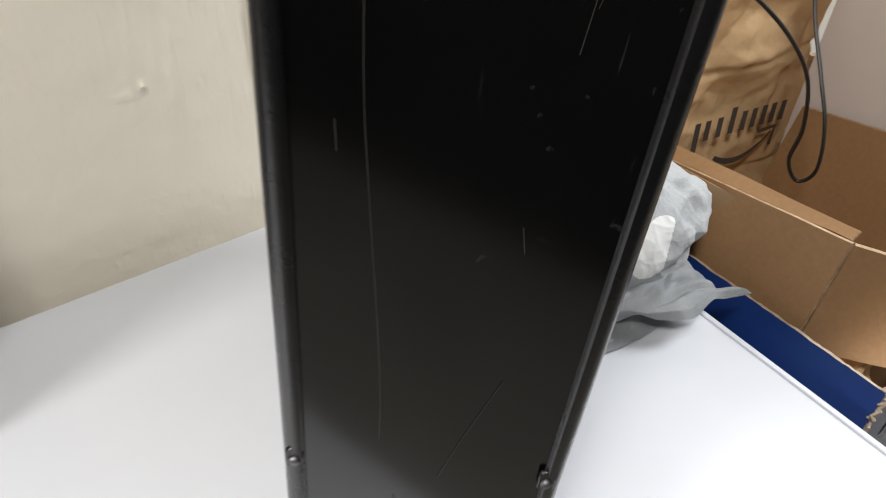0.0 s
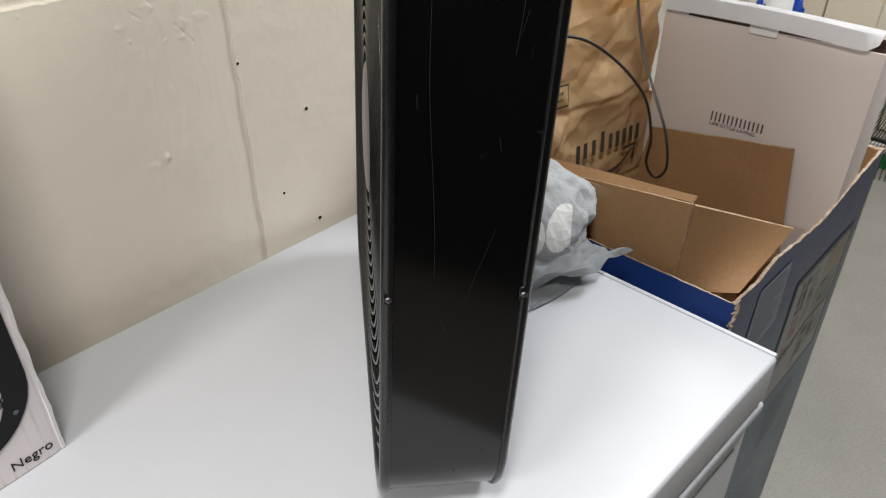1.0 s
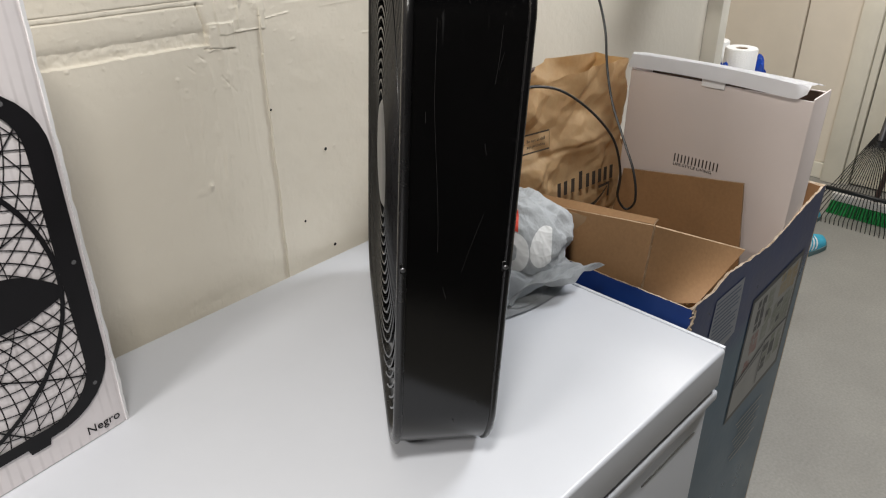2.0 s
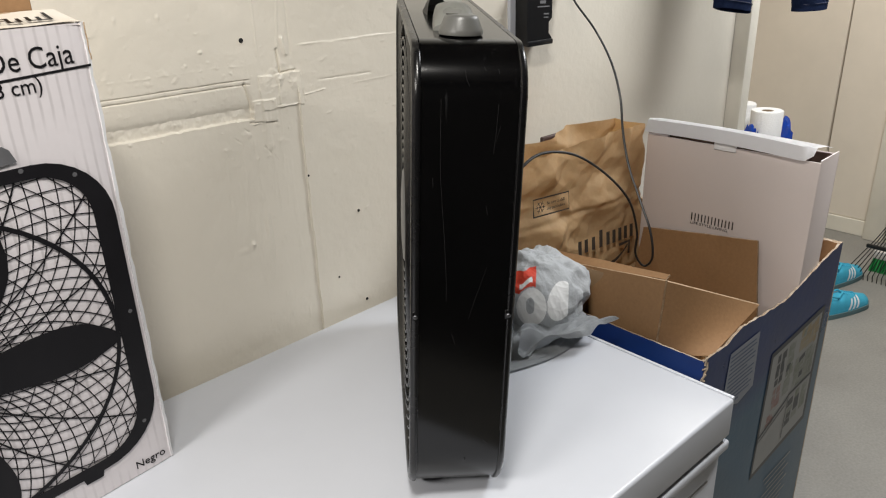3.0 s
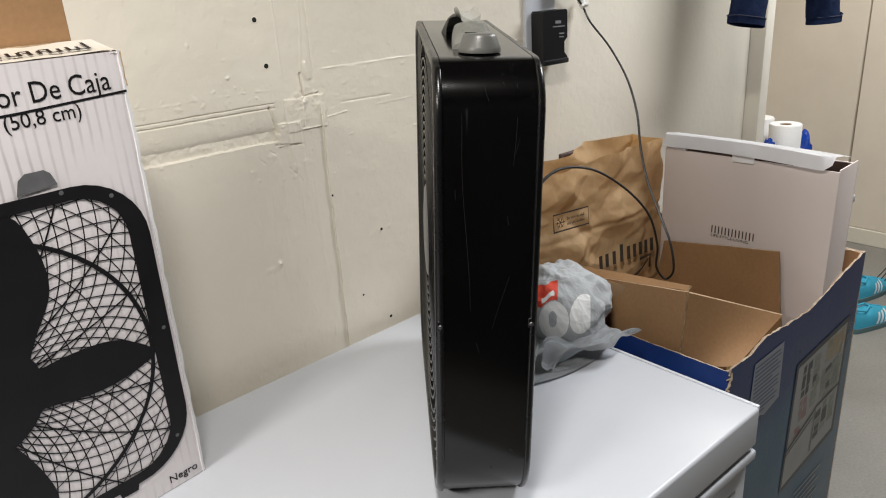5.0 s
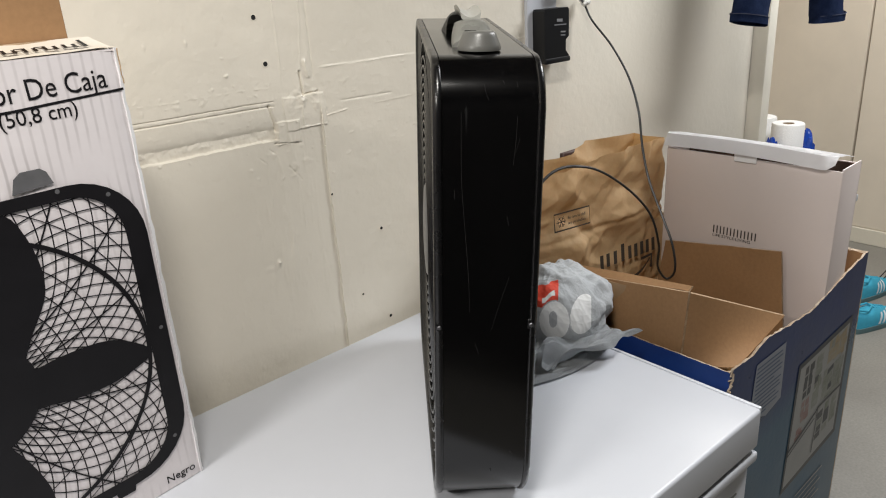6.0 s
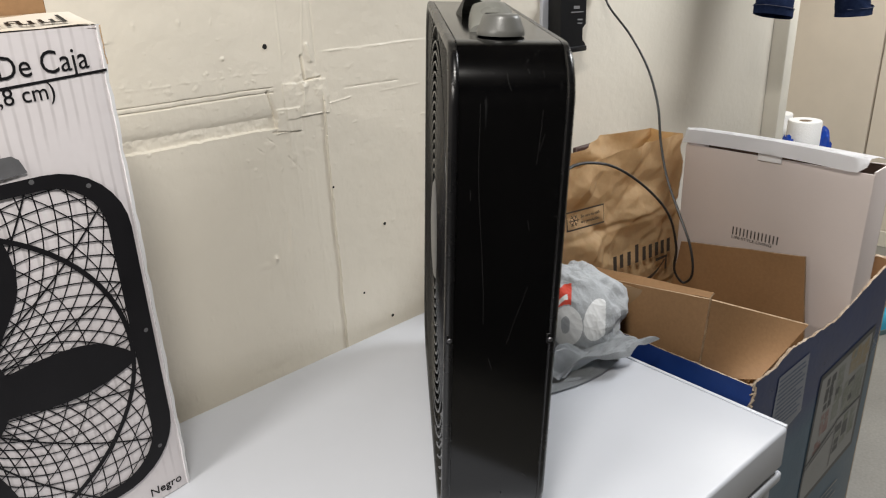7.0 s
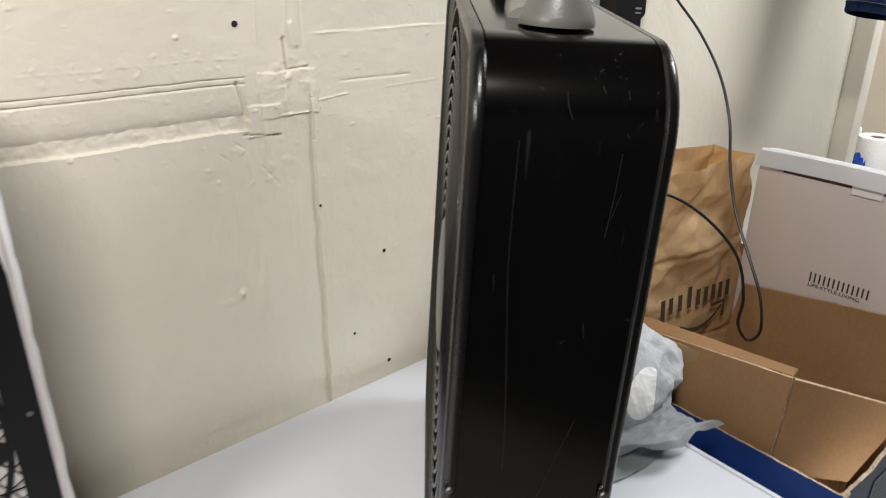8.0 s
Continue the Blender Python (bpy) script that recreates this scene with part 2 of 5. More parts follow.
def rounded_rect(w, h, r, y, z0=0.0, n=10, r_top=None):
    """A loop in the XZ plane, w wide about x = 0, from z0 up to z0 + h."""
    pts = []
    q = r if r_top is None else r_top
    for cx, cz, a0, r in ((w / 2 - r, z0 + r, -90, r), (w / 2 - q, z0 + h - q, 0, q), (-w / 2 + q, z0 + h - q, 90, q), (-w / 2 + r, z0 + r, 180, r)):
        for i in range(n + 1):
            a = radians(a0 + 90 * i / n)
            pts.append((cx + r * math.cos(a), y, cz + r * math.sin(a)))
    return pts


def smooth_path(points, steps=6):
    """Catmull-Rom through the points."""
    p = [Vector(q) for q in points]
    p = [2 * p[0] - p[1]] + p + [2 * p[-1] - p[-2]]
    out = []
    for i in range(1, len(p) - 2):
        for k in range(steps):
            t = k / steps
            a, b, c, d = p[i - 1], p[i], p[i + 1], p[i + 2]
            out.append(0.5 * (2 * b + (c - a) * t + (2 * a - 5 * b + 4 * c - d) * t * t + (3 * b - a - 3 * c + d) * t ** 3))
    out.append(p[-2])
    return out


def tube(points, radius, n=8, flat=1.0, bm=None):
    """A round cord along points; radius may be a list."""
    pts = [Vector(q) for q in points]
    rings = []
    side = None
    for i, p in enumerate(pts):
        d = (pts[min(i + 1, len(pts) - 1)] - pts[max(i - 1, 0)]).normalized()
        if side is None:
            side = d.cross(Vector((0, 0, 1)))
            if side.length < 0.1:
                side = d.cross(Vector((0, 1, 0)))
        side = (side - d * side.dot(d)).normalized()
        up = side.cross(d)
        r = radius[i] if isinstance(radius, list) else radius
        rings.append([p + r * (side * math.cos(2 * math.pi * k / n) + up * flat * math.sin(2 * math.pi * k / n)) for k in range(n)])
    return loft(rings, True, True, True, bm)


def words(name, text, size, material, parent, m, align="LEFT", label="", weight=0.0, wide=1.0):
    """Lettering in the built-in font, as a thin mesh part in the XY plane of m."""
    cu = bpy.data.curves.new(name, "FONT")
    cu.body, cu.size, cu.align_x, cu.offset, cu.extrude, cu.resolution_u = text, size, align, weight, 0.0002, 3
    tmp = bpy.data.objects.new(name, cu)
    scene.collection.objects.link(tmp)
    bpy.context.view_layer.update()
    me = bpy.data.meshes.new_from_object(tmp.evaluated_get(bpy.context.evaluated_depsgraph_get()))
    bpy.data.objects.remove(tmp)
    me.transform(m @ Matrix.Diagonal((wide, 1, 1, 1)))
    me.materials.clear()
    me.materials.append(material)
    ob = new(name, me)
    ob.parent = parent
    if label:
        ob["label"] = label
    return ob


def flat_poly(points, bm=None, thick=0.0004):
    """A thin printed shape in the XZ plane, its face at y = -thick."""
    bm = bm or bmesh.new()
    a = [bm.verts.new((x, -thick, z)) for x, z in points]
    bm.faces.new(a)
    return bm


def stroke(points, width, bm=None, y=-0.0004, taper=None):
    """A flat printed line in the XZ plane."""
    bm = bm or bmesh.new()
    rows = []
    for i, (x, z) in enumerate(points):
        x0, z0 = points[max(i - 1, 0)]
        x1, z1 = points[min(i + 1, len(points) - 1)]
        dx, dz = x1 - x0, z1 - z0
        k = (math.hypot(dx, dz) or 1)
        w = width * (taper[i] if taper else 1) / 2
        rows.append((bm.verts.new((x - dz / k * w, y, z + dx / k * w)), bm.verts.new((x + dz / k * w, y, z - dx / k * w))))
    for a, b in zip(rows, rows[1:]):
        bm.faces.new((a[0], a[1], b[1], b[0]))
    return bm


def fbm(x, y, z=0.0, octaves=4):
    return noise.fractal(Vector((x, y, z)), 1.0, 2.0, octaves)


# ---- the room ----
WALL_Y = 0.035


def bumpy(x, z, cx, cz, rx, rz):
    return math.exp(-((x - cx) / rx) ** 2 - ((z - cz) / rz) ** 2)


def edge(v, w):
    return 0.5 + 0.5 * math.tanh(v / w)


def relief(x, z):
    """How far the patched plaster stands proud of the wall plane."""
    h = 0.0007 * fbm(x * 5, z * 5, 1.0, 3)
    if not (-0.6 < x < 0.7 and 0.8 < z < 1.65):
        return h
    h += 0.00042 * fbm(x * 30, z * 30, 7.0, 3)
    wob = 0.0022 * fbm(x * 16, 2.0, 3.0, 3)
    lower = 1.3005 + wob + 0.0012 * fbm(x * 90, 5.0, 3.0, 2)
    g = 1.3180 + 0.6 * wob
    upper = 1.3635 + 0.5 * wob
    left = edge(0.087 + 0.003 * fbm(3.0, z * 60, 2.0, 2) - x, 0.0012)
    right = edge(x - 0.182, 0.006)
    flaky = fbm(x * 75, z * 75, 9.0, 3)
    # strip that sinks into a soft groove above a thin broken lip, left of the crossing
    if left > 0.01:
        if z > g:
            h -= left * 0.0046 * math.exp(-(z - g) / 0.0085)
        else:
            h -= left * (0.0046 - 0.0013 * max(-0.3, flaky)) * edge(z - lower, 0.0007)
        h += left * 0.0008 * math.exp(-((z - lower) / 0.0015) ** 2) * max(0.15, 0.75 + 0.9 * fbm(x * 30, 1.0, 2.0, 2))
        h -= left * 0.0015 * math.exp(-((z - upper) / 0.0009) ** 2)
        h -= left * 0.0019 * math.exp(-((z - upper + 0.0075) / 0.0011) ** 2)
        h += left * 0.0006 * edge(z - upper, 0.001) * math.exp(-(z - upper) / 0.02 if z > upper else 0)
        h += left * 0.0005 * math.exp(-((z - 1.386 - wob) / 0.0014) ** 2) * max(0.0, 0.5 + 1.5 * flaky)
        h += left * 0.0012 * max(0.0, flaky - 0.25) * edge(z - g, 0.004) * edge(1.40 - z, 0.01)
    # joint that goes on to the right
    if right > 0.01:
        ur = 1.4075 + 0.7 * wob
        h += right * 0.0011 * math.exp(-((z - ur) / 0.0014) ** 2) * max(0.0, 0.55 + 1.2 * fbm(x * 22, 2.0, 0.0, 2))
        h += right * 0.0006 * edge(ur - z, 0.001) * edge(z - ur + 0.06, 0.015)
        h += right * 0.0010 * max(0.0, flaky - 0.30) * edge(1.405 - z, 0.004) * edge(z - 1.325, 0.01) * edge(0.30 - x, 0.03)
    # taped square where the joints cross, with ragged edges
    rag = 0.0020 * fbm(x * 45, z * 45, 2.0, 3)
    rr = max(abs(x - 0.143) - 0.038, abs(z - 1.338) - 0.027, -0.01)
    h += 0.0013 * edge(-rr + rag, 0.0008) + 0.0005 * math.exp(-((rr - rag) / 0.0013) ** 2)
    r2 = max(abs(x - 0.108) - 0.021, abs(z - 1.309) - 0.0185, -0.01)
    h += 0.0020 * edge(-r2 + 0.6 * rag, 0.0007) + 0.0007 * math.exp(-((r2 - 0.6 * rag) / 0.0011) ** 2)
    crumble = bumpy(x, z, 0.145, 1.356, 0.030, 0.026)
    if crumble > 0.02:
        h += 0.0045 * crumble * max(-0.15, fbm(x * 48, z * 48, 9.0, 4))
    # vertical joint: long shallow ridges above, a step and runs below
    above = edge(z - 1.392, 0.006)
    for c, k in ((0.1075, 0.0008), (0.144 + 0.11 * (z - 1.41), 0.0007), (0.160, 0.0004), (0.1665, -0.0010)):
        h += k * above * math.exp(-((x - c - 0.0012 * fbm(k * 9e4, z * 16, 0, 2)) / 0.0013) ** 2)
    below = edge(1.305 - z, 0.008)
    vr = 0.1745 + 0.0018 * fbm(8.0, z * 12, 3.0, 3)
    h += below * (0.0006 * math.exp(-((x - vr) / 0.0016) ** 2))
    # bow added to shade the left board darker towards the joint's sharp upright edge
    if x < vr:
        h -= edge(1.335 - z, 0.02) * 0.0036 * math.exp(-(vr - x) / 0.050)
    for c, w in ((0.030, 0.0022), (0.060, 0.0018), (0.085, 0.0030), (0.112, 0.0022)):
        zc = 1.12 + 0.1 * fbm(c * 300, 1, 1, 2)
        h += 0.0006 * (0.4 + 1.4 * max(0.0, fbm(c * 90, z * 22, 3.0, 2))) * math.exp(-((x - c - 0.009 * fbm(c * 50, z * 9, 0, 3)) / w) ** 2) * edge(z - zc, 0.02) * edge(1.28 - z, 0.02)
    # cracks, nicks and short ridges: ends, half width, height
    if 0.03 < x < 0.40 and 1.20 < z < 1.44:
        for ax, az, bx, bz, w, k in ((0.077, 1.357, 0.087, 1.314, 0.0020, -0.0042), (0.1415, 1.404, 0.1435, 1.366, 0.0022, -0.0046), (0.144, 1.3665, 0.172, 1.3685, 0.0015, -0.0028),
                                     (0.152, 1.420, 0.157, 1.396, 0.0035, 0.0026), (0.080, 1.294, 0.126, 1.289, 0.0014, -0.0024), (0.133, 1.3125, 0.183, 1.3115, 0.0012, 0.0010),
                                     (0.067, 1.287, 0.085, 1.272, 0.0010, -0.0014), (0.048, 1.275, 0.059, 1.265, 0.0009, -0.0012), (0.100, 1.252, 0.122, 1.224, 0.0010, -0.0014),
                                     (0.185, 1.325, 0.226, 1.329, 0.0012, 0.0012), (0.218, 1.346, 0.325, 1.3445, 0.0018, -0.0010), (0.290, 1.331, 0.375, 1.333, 0.0014, 0.0005),
                                     (0.182, 1.360, 0.186, 1.315, 0.0013, 0.0009), (0.140, 1.352, 0.138, 1.318, 0.0016, 0.0016)):
            t = max(0.0, min(1.0, ((x - ax) * (bx - ax) + (z - az) * (bz - az)) / ((bx - ax) ** 2 + (bz - az) ** 2)))
            d = math.hypot(x - ax - t * (bx - ax), z - az - t * (bz - az)) + 0.0016 * abs(fbm(x * 60, z * 60, 4.0, 2)) * (1 if k > -0.003 else 0.5)
            if d < 3 * w:
                h += k * math.exp(-(d / w) ** 2)
    h += 0.0040 * bumpy(x, z, 0.055, 1.088, 0.0042, 0.0040) + 0.0015 * bumpy(x, z, 0.038, 1.081, 0.014, 0.003)
    # brushed lumps and dried runs of filler below the crossing
    mask = math.exp(-((x - 0.10) / 0.065) ** 2) * edge(1.31 - z, 0.012) * edge(z - 1.03, 0.04)
    if mask > 0.02:
        h += mask * (0.0030 * max(0.0, fbm(x * 50, z * 7, 12.0, 3) - 0.12) + 0.0020 * max(0.0, fbm(x * 42, z * 42, 15.0, 3) - 0.28))
    h *= 1.12
    # small paint pips
    h += 0.0012 * max(0.0, fbm(x * 110, z * 110, 20.0, 1) - 0.55) * 4
    return h


def stretch(*pieces):
    out = []
    for a, b, n in pieces:
        out += [a + (b - a) * i / n for i in range(n)]
    return out + [pieces[-1][1]]


def north_wall():
    xs = stretch((-4.0, -0.55, 30), (-0.55, -0.18, 80), (-0.18, 0.20, 270), (0.20, 0.40, 70), (0.40, 0.62, 40), (0.62, 1.672, 90))
    zs = stretch((0, 0.84, 10), (0.84, 1.22, 90), (1.22, 1.27, 30), (1.27, 1.45, 150), (1.45, 1.56, 40), (1.56, 1.80, 24), (1.80, 2.42, 12))
    bm = bmesh.new()
    rows = [[bm.verts.new((x, WALL_Y - relief(x, z), z)) for x in xs] for z in zs]
    for a, b in zip(rows, rows[1:]):
        for i in range(len(xs) - 1):
            bm.faces.new((a[i], a[i + 1], b[i + 1], b[i]))
    box(-4.0, 1.672, WALL_Y + 0.02, WALL_Y + 0.12, 0, 2.42, bm=bm)
    return tagged(link_mesh("wall_north", bm, WALL), "cream painted plaster wall with patched cracked joints and old screw holes", "wall", kind="structure")


north_wall()
for name, dims, m, label in (
        ("floor", (-4.1, 3.9, -2.1, 1.6, -0.1, 0.0), FLOOR, "smooth grey concrete garage floor with faint stains"),
        ("ceiling", (-4.1, 3.9, -2.1, 1.6, 2.42, 2.52), CEIL, "dark bare board garage ceiling"),
        # added walls out of view: they hide the lit floor from the fan's reflection
        ("wall_south", (-4.0, 3.72, -2.1, -2.0, 0, 2.42), DARKWALL, "unseen near-black wall added to keep the fan's reflections dark"),
        ("wall_west", (-4.1, -4.0, -2.0, 0.155, 0, 2.42), DARKWALL, "unseen near-black side wall closing the room, dark for the fan's reflections"),
        ("wall_recess", (1.672, 3.72, 1.2, 1.3, 0, 2.42), FARWALL, "tan painted wall at the back of the recess"),
        ("wall_recess_side", (1.572, 1.672, 0.155, 1.3, 0, 2.42), FARWALL, "tan painted side wall of the recess")):
    tagged(link_mesh(name, box(*dims), m, smooth=False), label, name.split("_")[0], kind="structure")
# far wall: boarded panels with a joint between them, and a cased doorway
far = thing("wall_east", pose(3.72, 0, 0), "tan boarded far wall with a vertical panel joint", "wall", kind="structure")
for y0, y1 in ((-2.0, -0.92), (0.175, 0.438), (0.446, 1.2)):
    part("panel", box(0, 0.1, y0, y1, 0.0 if y0 < 0 else 0.09, 2.42, 0.003, 1), FARWALL, far)
part("panel", box(0, 0.1, -0.92, 0.175, 2.1, 2.42), FARWALL, far)
part("backing", box(0.06, 0.12, -2.0, 1.2, 0, 2.42), FARWALL, far)
part("baseboard", box(-0.012, 0.1, 0.175, 1.2, 0, 0.088, 0.003, 1), TRIM, far, "scuffed dusty skirting board")
door = thing("door_1", pose(3.70, 0, 0), "white painted panel door in a cream wooden frame", "door", kind="structure")
part("casing", box(-0.025, 0.02, 0.07, 0.172, 0, 2.09, 0.006, 2), TRIM, door)
part("casing", box(-0.025, 0.02, -0.92, -0.83, 0, 2.09, 0.006, 2), TRIM, door)
part("stop", box(0.0, 0.06, 0.035, 0.069, 0, 2.05, 0.004, 2), TRIM, door)
part("leaf", box(0.02, 0.06, -0.829, 0.03, 0.01, 2.05, 0.004, 2), TRIM, door)
# post that ends the wall
post = thing("corner_post", pose(1.6742, 0, 0), "cream painted square wooden post ending the wall", "post", kind="structure")
part("shaft", box(0, 0.048, -0.012, 0.155, 0, 2.42, 0.004, 2), TRIM, post)

# screw holes in the plaster
for x, z, r in ((0.073, 1.496, 0.0042), (0.082, 1.424, 0.0042), (0.275, 1.093, 0.0032), (0.278, 0.905, 0.0034), (0.219, 0.972, 0.0024), (0.176, 1.184, 0.0022)):
    hole = thing("screw_hole", pose(x, WALL_Y - relief(x, z) - 0.0004, z), "small dark screw hole with a raised plaster rim in the wall", "hole", "screw holes in the wall", "structure")
    part("rim", turned([(r * 1.0, 0.0006), (r * 1.22, -0.0003), (r * 1.02, -0.0006), (r * 0.8, 0.0)], 14, axis="Y", cap0=False, cap1=False), WALL, hole)
    part("bore", turned([(r * 1.02, -0.0004), (r * 0.6, 0.0)], 14, axis="Y"), DARKHOLE, hole)

# ---- chest freezer ----
freezer = thing("chest_freezer", pose(0, 0, 0), "long glossy white chest freezer with a flat closed lid", "freezer")
lid = bmesh.new()
box(-0.95, 0.4725, -0.640, -0.004, 0.832, 0.900, 0.0055, 4, bm=lid)
for v in lid.verts:
    if v.co.y > -0.1:
        v.co.y += 0.006 + 0.052 * v.co.x - 0.008
part("lid", lid, ENAMEL, freezer)
part("edge_strip", box(0.4740, 0.4810, -0.636, -0.010, 0.8900, 0.8985, 0.002, 2), ENAMEL, freezer, "thin raised edge strip")
part("edge_base", box(0.470, 0.4800, -0.634, -0.012, 0.836, 0.8895), ENAMEL, freezer)
part("gasket", box(-0.935, 0.462, -0.622, -0.015, 0.822, 0.834), GASKET, freezer, "dark rubber gasket")
part("rim", box(-0.946, 0.474, -0.641, -0.008, 0.806, 0.824, 0.005, 3), ENAMEL, freezer)
part("body", box(-0.94, 0.466, -0.632, -0.012, 0.03, 0.806, 0.006, 3), ENAMEL, freezer)
part("pull_strip", box(0.280, 0.432, -0.6335, -0.630, 0.760, 0.764, 0.001, 2), GREY, freezer, "grey recessed pull strip")
for x in (-0.9, 0.42):
    for y in (-0.59, -0.06):
        part("foot", turned([(0.02, 0.0), (0.022, 0.006), (0.022, 0.031)], 16), PLASTIC, freezer).matrix_basis = pose(x, y, 0)


# ---- box fan ----
def box_fan():
    W, H, R, R_TOP = 0.520, 0.556, 0.085, 0.054
    fan = thing("box_fan", pose(0.1777, -0.3195, 0.9, 0, 0, 53.0) @ pose(0, 0.0176, 0.0042, 3.2, 0, 0), "black square box fan with grey knob on the freezer", "fan")

    def ring(inset, y, n=16):
        return rounded_rect(W - 2 * inset, H - 2 * inset, max(0.006, R - inset), y, inset, n, max(0.006, R_TOP - inset))

    rows = [ring(0.0018, -0.0488), ring(0.0018, 0.0485), ring(0.0036, 0.0485), ring(0.0036, -0.0488), ring(0.0018, -0.0488)]
    part("housing", loft(rows), STEEL, fan, "scratched glossy black steel side")

    def bezel(s, name):
        prof = [(0.0045, 0.0455), (0.0035, 0.0477), (0.0, 0.0489), (-0.0008, 0.0500), (-0.0008, 0.0530), (0.0010, 0.0558), (0.0035, 0.0576),
                (0.0080, 0.0580), (0.0120, 0.0565), (0.0140, 0.0535), (0.0150, 0.0500), (0.0157, 0.043)]
        if s < 0:
            prof = [(i, 0.0442 + (d - 0.043) * 0.88) for i, d in prof]
        # along the top the rim lies flush with the steel, past a narrow seam; its roll ends high on the corners
        flush = [(0.0050, 0.0455), (0.0048, 0.0481), (0.0030, 0.0489), (0.0019, 0.0495), (0.0018, 0.0525), (0.0018, 0.0546), (0.0024, 0.0562),
                 (0.0045, 0.0572), (0.0080, 0.0575), (0.0120, 0.0565), (0.0140, 0.0535), (0.0157, 0.043)]
        share = []
        for a0 in (-90, 0, 90, 180):
            for i in range(17):
                t = min(1.0, max(0.0, (math.sin(radians(a0 + 90 * i / 16)) - 0.80) / 0.12))
                share.append(t * t * (3 - 2 * t))
        rows = []
        for (i, d), (j, e) in zip(prof, flush):
            e = e if s > 0 else 0.0442 + (e - 0.043) * 0.88
            rows.append([Vector(p).lerp(Vector(q), w) for p, q, w in zip(ring(i, s * d), ring(j, s * e), share)])
        part(name, loft(rows), PLASTIC, fan, "moulded black plastic rim")

    for pts, wd in ((((0.029, 0.505), (0.0285, 0.44), (0.026, 0.40), (0.022, 0.35), (0.0195, 0.31), (0.019, 0.285)), 0.00026),
                    (((-0.024, 0.325), (-0.018, 0.305), (-0.012, 0.285), (-0.006, 0.262)), 0.00026), (((-0.028, 0.50), (-0.027, 0.475), (-0.025, 0.45)), 0.0003),
                    (((-0.031, 0.478), (-0.027, 0.462)), 0.00022), (((0.036, 0.425), (0.0355, 0.415)), 0.0003), (((-0.020, 0.395), (-0.022, 0.385)), 0.0003),
                    (((0.006, 0.532), (0.0045, 0.524), (0.0015, 0.517)), 0.0003), (((-0.012, 0.536), (-0.014, 0.532)), 0.0004), (((-0.026, 0.534), (-0.0275, 0.529)), 0.0003),
                    (((0.012, 0.245), (0.008, 0.232)), 0.0003), (((-0.030, 0.10), (-0.034, 0.096)), 0.0008), (((-0.008, 0.074), (-0.009, 0.071)), 0.0010)):
        line = smooth_path([(-y, z, 0) for y, z in pts], 5)
        b = stroke([(p.x, p.y) for p in line], wd, y=0)
        bmesh.ops.transform(b, matrix=pose(-W / 2 + 0.0015, 0, 0, 0, 0, -90), verts=b.verts)
        part("scratch", b, SCRATCH, fan, "fine pale scratch", smooth=False)
    bezel(1, "front_rim")
    bezel(-1, "back_rim")
    mid = 0.289

    def face_plate(s, name):
        outer = ring(0.0152, s * 0.0500)
        inner, lip = [], []
        for x, _, z in outer:
            a = math.atan2(z - mid, x)
            inner.append((0.2405 * math.cos(a), s * 0.0470, mid + 0.2405 * math.sin(a)))
            lip.append((0.2385 * math.cos(a), s * 0.036, mid + 0.2385 * math.sin(a)))
        part(name, loft([outer, inner, lip]), PLASTIC, fan)

    face_plate(1, "front_plate")
    face_plate(-1, "back_plate")

    def hoop(r, w, y0, y1, n=56):
        rows = []
        for rr, yy in ((r - w / 2, y0), (r - w / 2, y1 - 0.001), (r, y1), (r + w / 2, y1 - 0.001), (r + w / 2, y0), (r - w / 2, y0)):
            rows.append([(rr * math.cos(2 * math.pi * i / n), yy, mid + rr * math.sin(2 * math.pi * i / n)) for i in range(n)])
        return loft(rows)

    for s, front in ((1, True), (-1, False)):
        grille = part("front_grille" if front else "back_grille", hoop(0.2405, 0.006, s * 0.040, s * 0.050), PLASTIC, fan, "round black plastic grille")
        k = 0
        r = 0.0775
        while r < 0.236:
            a, b = sorted((s * 0.044, s * (0.0560 - 0.00001 * k)))
            part("ring", hoop(r, 0.0026, a, b), PLASTIC, grille)
            r += 0.0121
            k += 1
        for i in range(20):
            a = 2 * math.pi * (i + 0.5) / 20
            b = box(0.066, 0.2405, -0.0014, 0.0014, -0.004, 0.004)
            m = pose(0, s * 0.0445, mid) @ Matrix.Rotation(-a, 4, "Y") @ Matrix.Rotation(radians(90), 4, "X")
            bmesh.ops.transform(b, matrix=m, verts=b.verts)
            part("spoke", b, PLASTIC, grille, smooth=False)
        cap = [(0.002, 0.0585), (0.040, 0.0578), (0.061, 0.0562), (0.068, 0.0525), (0.068, 0.044)]
        part("hub_cap", loft([[(rr * math.cos(2 * math.pi * i / 40), s * yy, mid + rr * math.sin(2 * math.pi * i / 40)) for i in range(40)] for rr, yy in cap], cap0=True),
             HUBGREY if front else PLASTIC, grille, "smooth dark grey round badge")
    # ribs that carry the rings on into the corners, cut off by the rim
    def in_corner(dx, dz):
        if dx > 0.180 and dz > 0.200:
            return math.hypot(dx - 0.180, dz - 0.200) < 0.056
        return dx < 0.236 and dz < 0.256

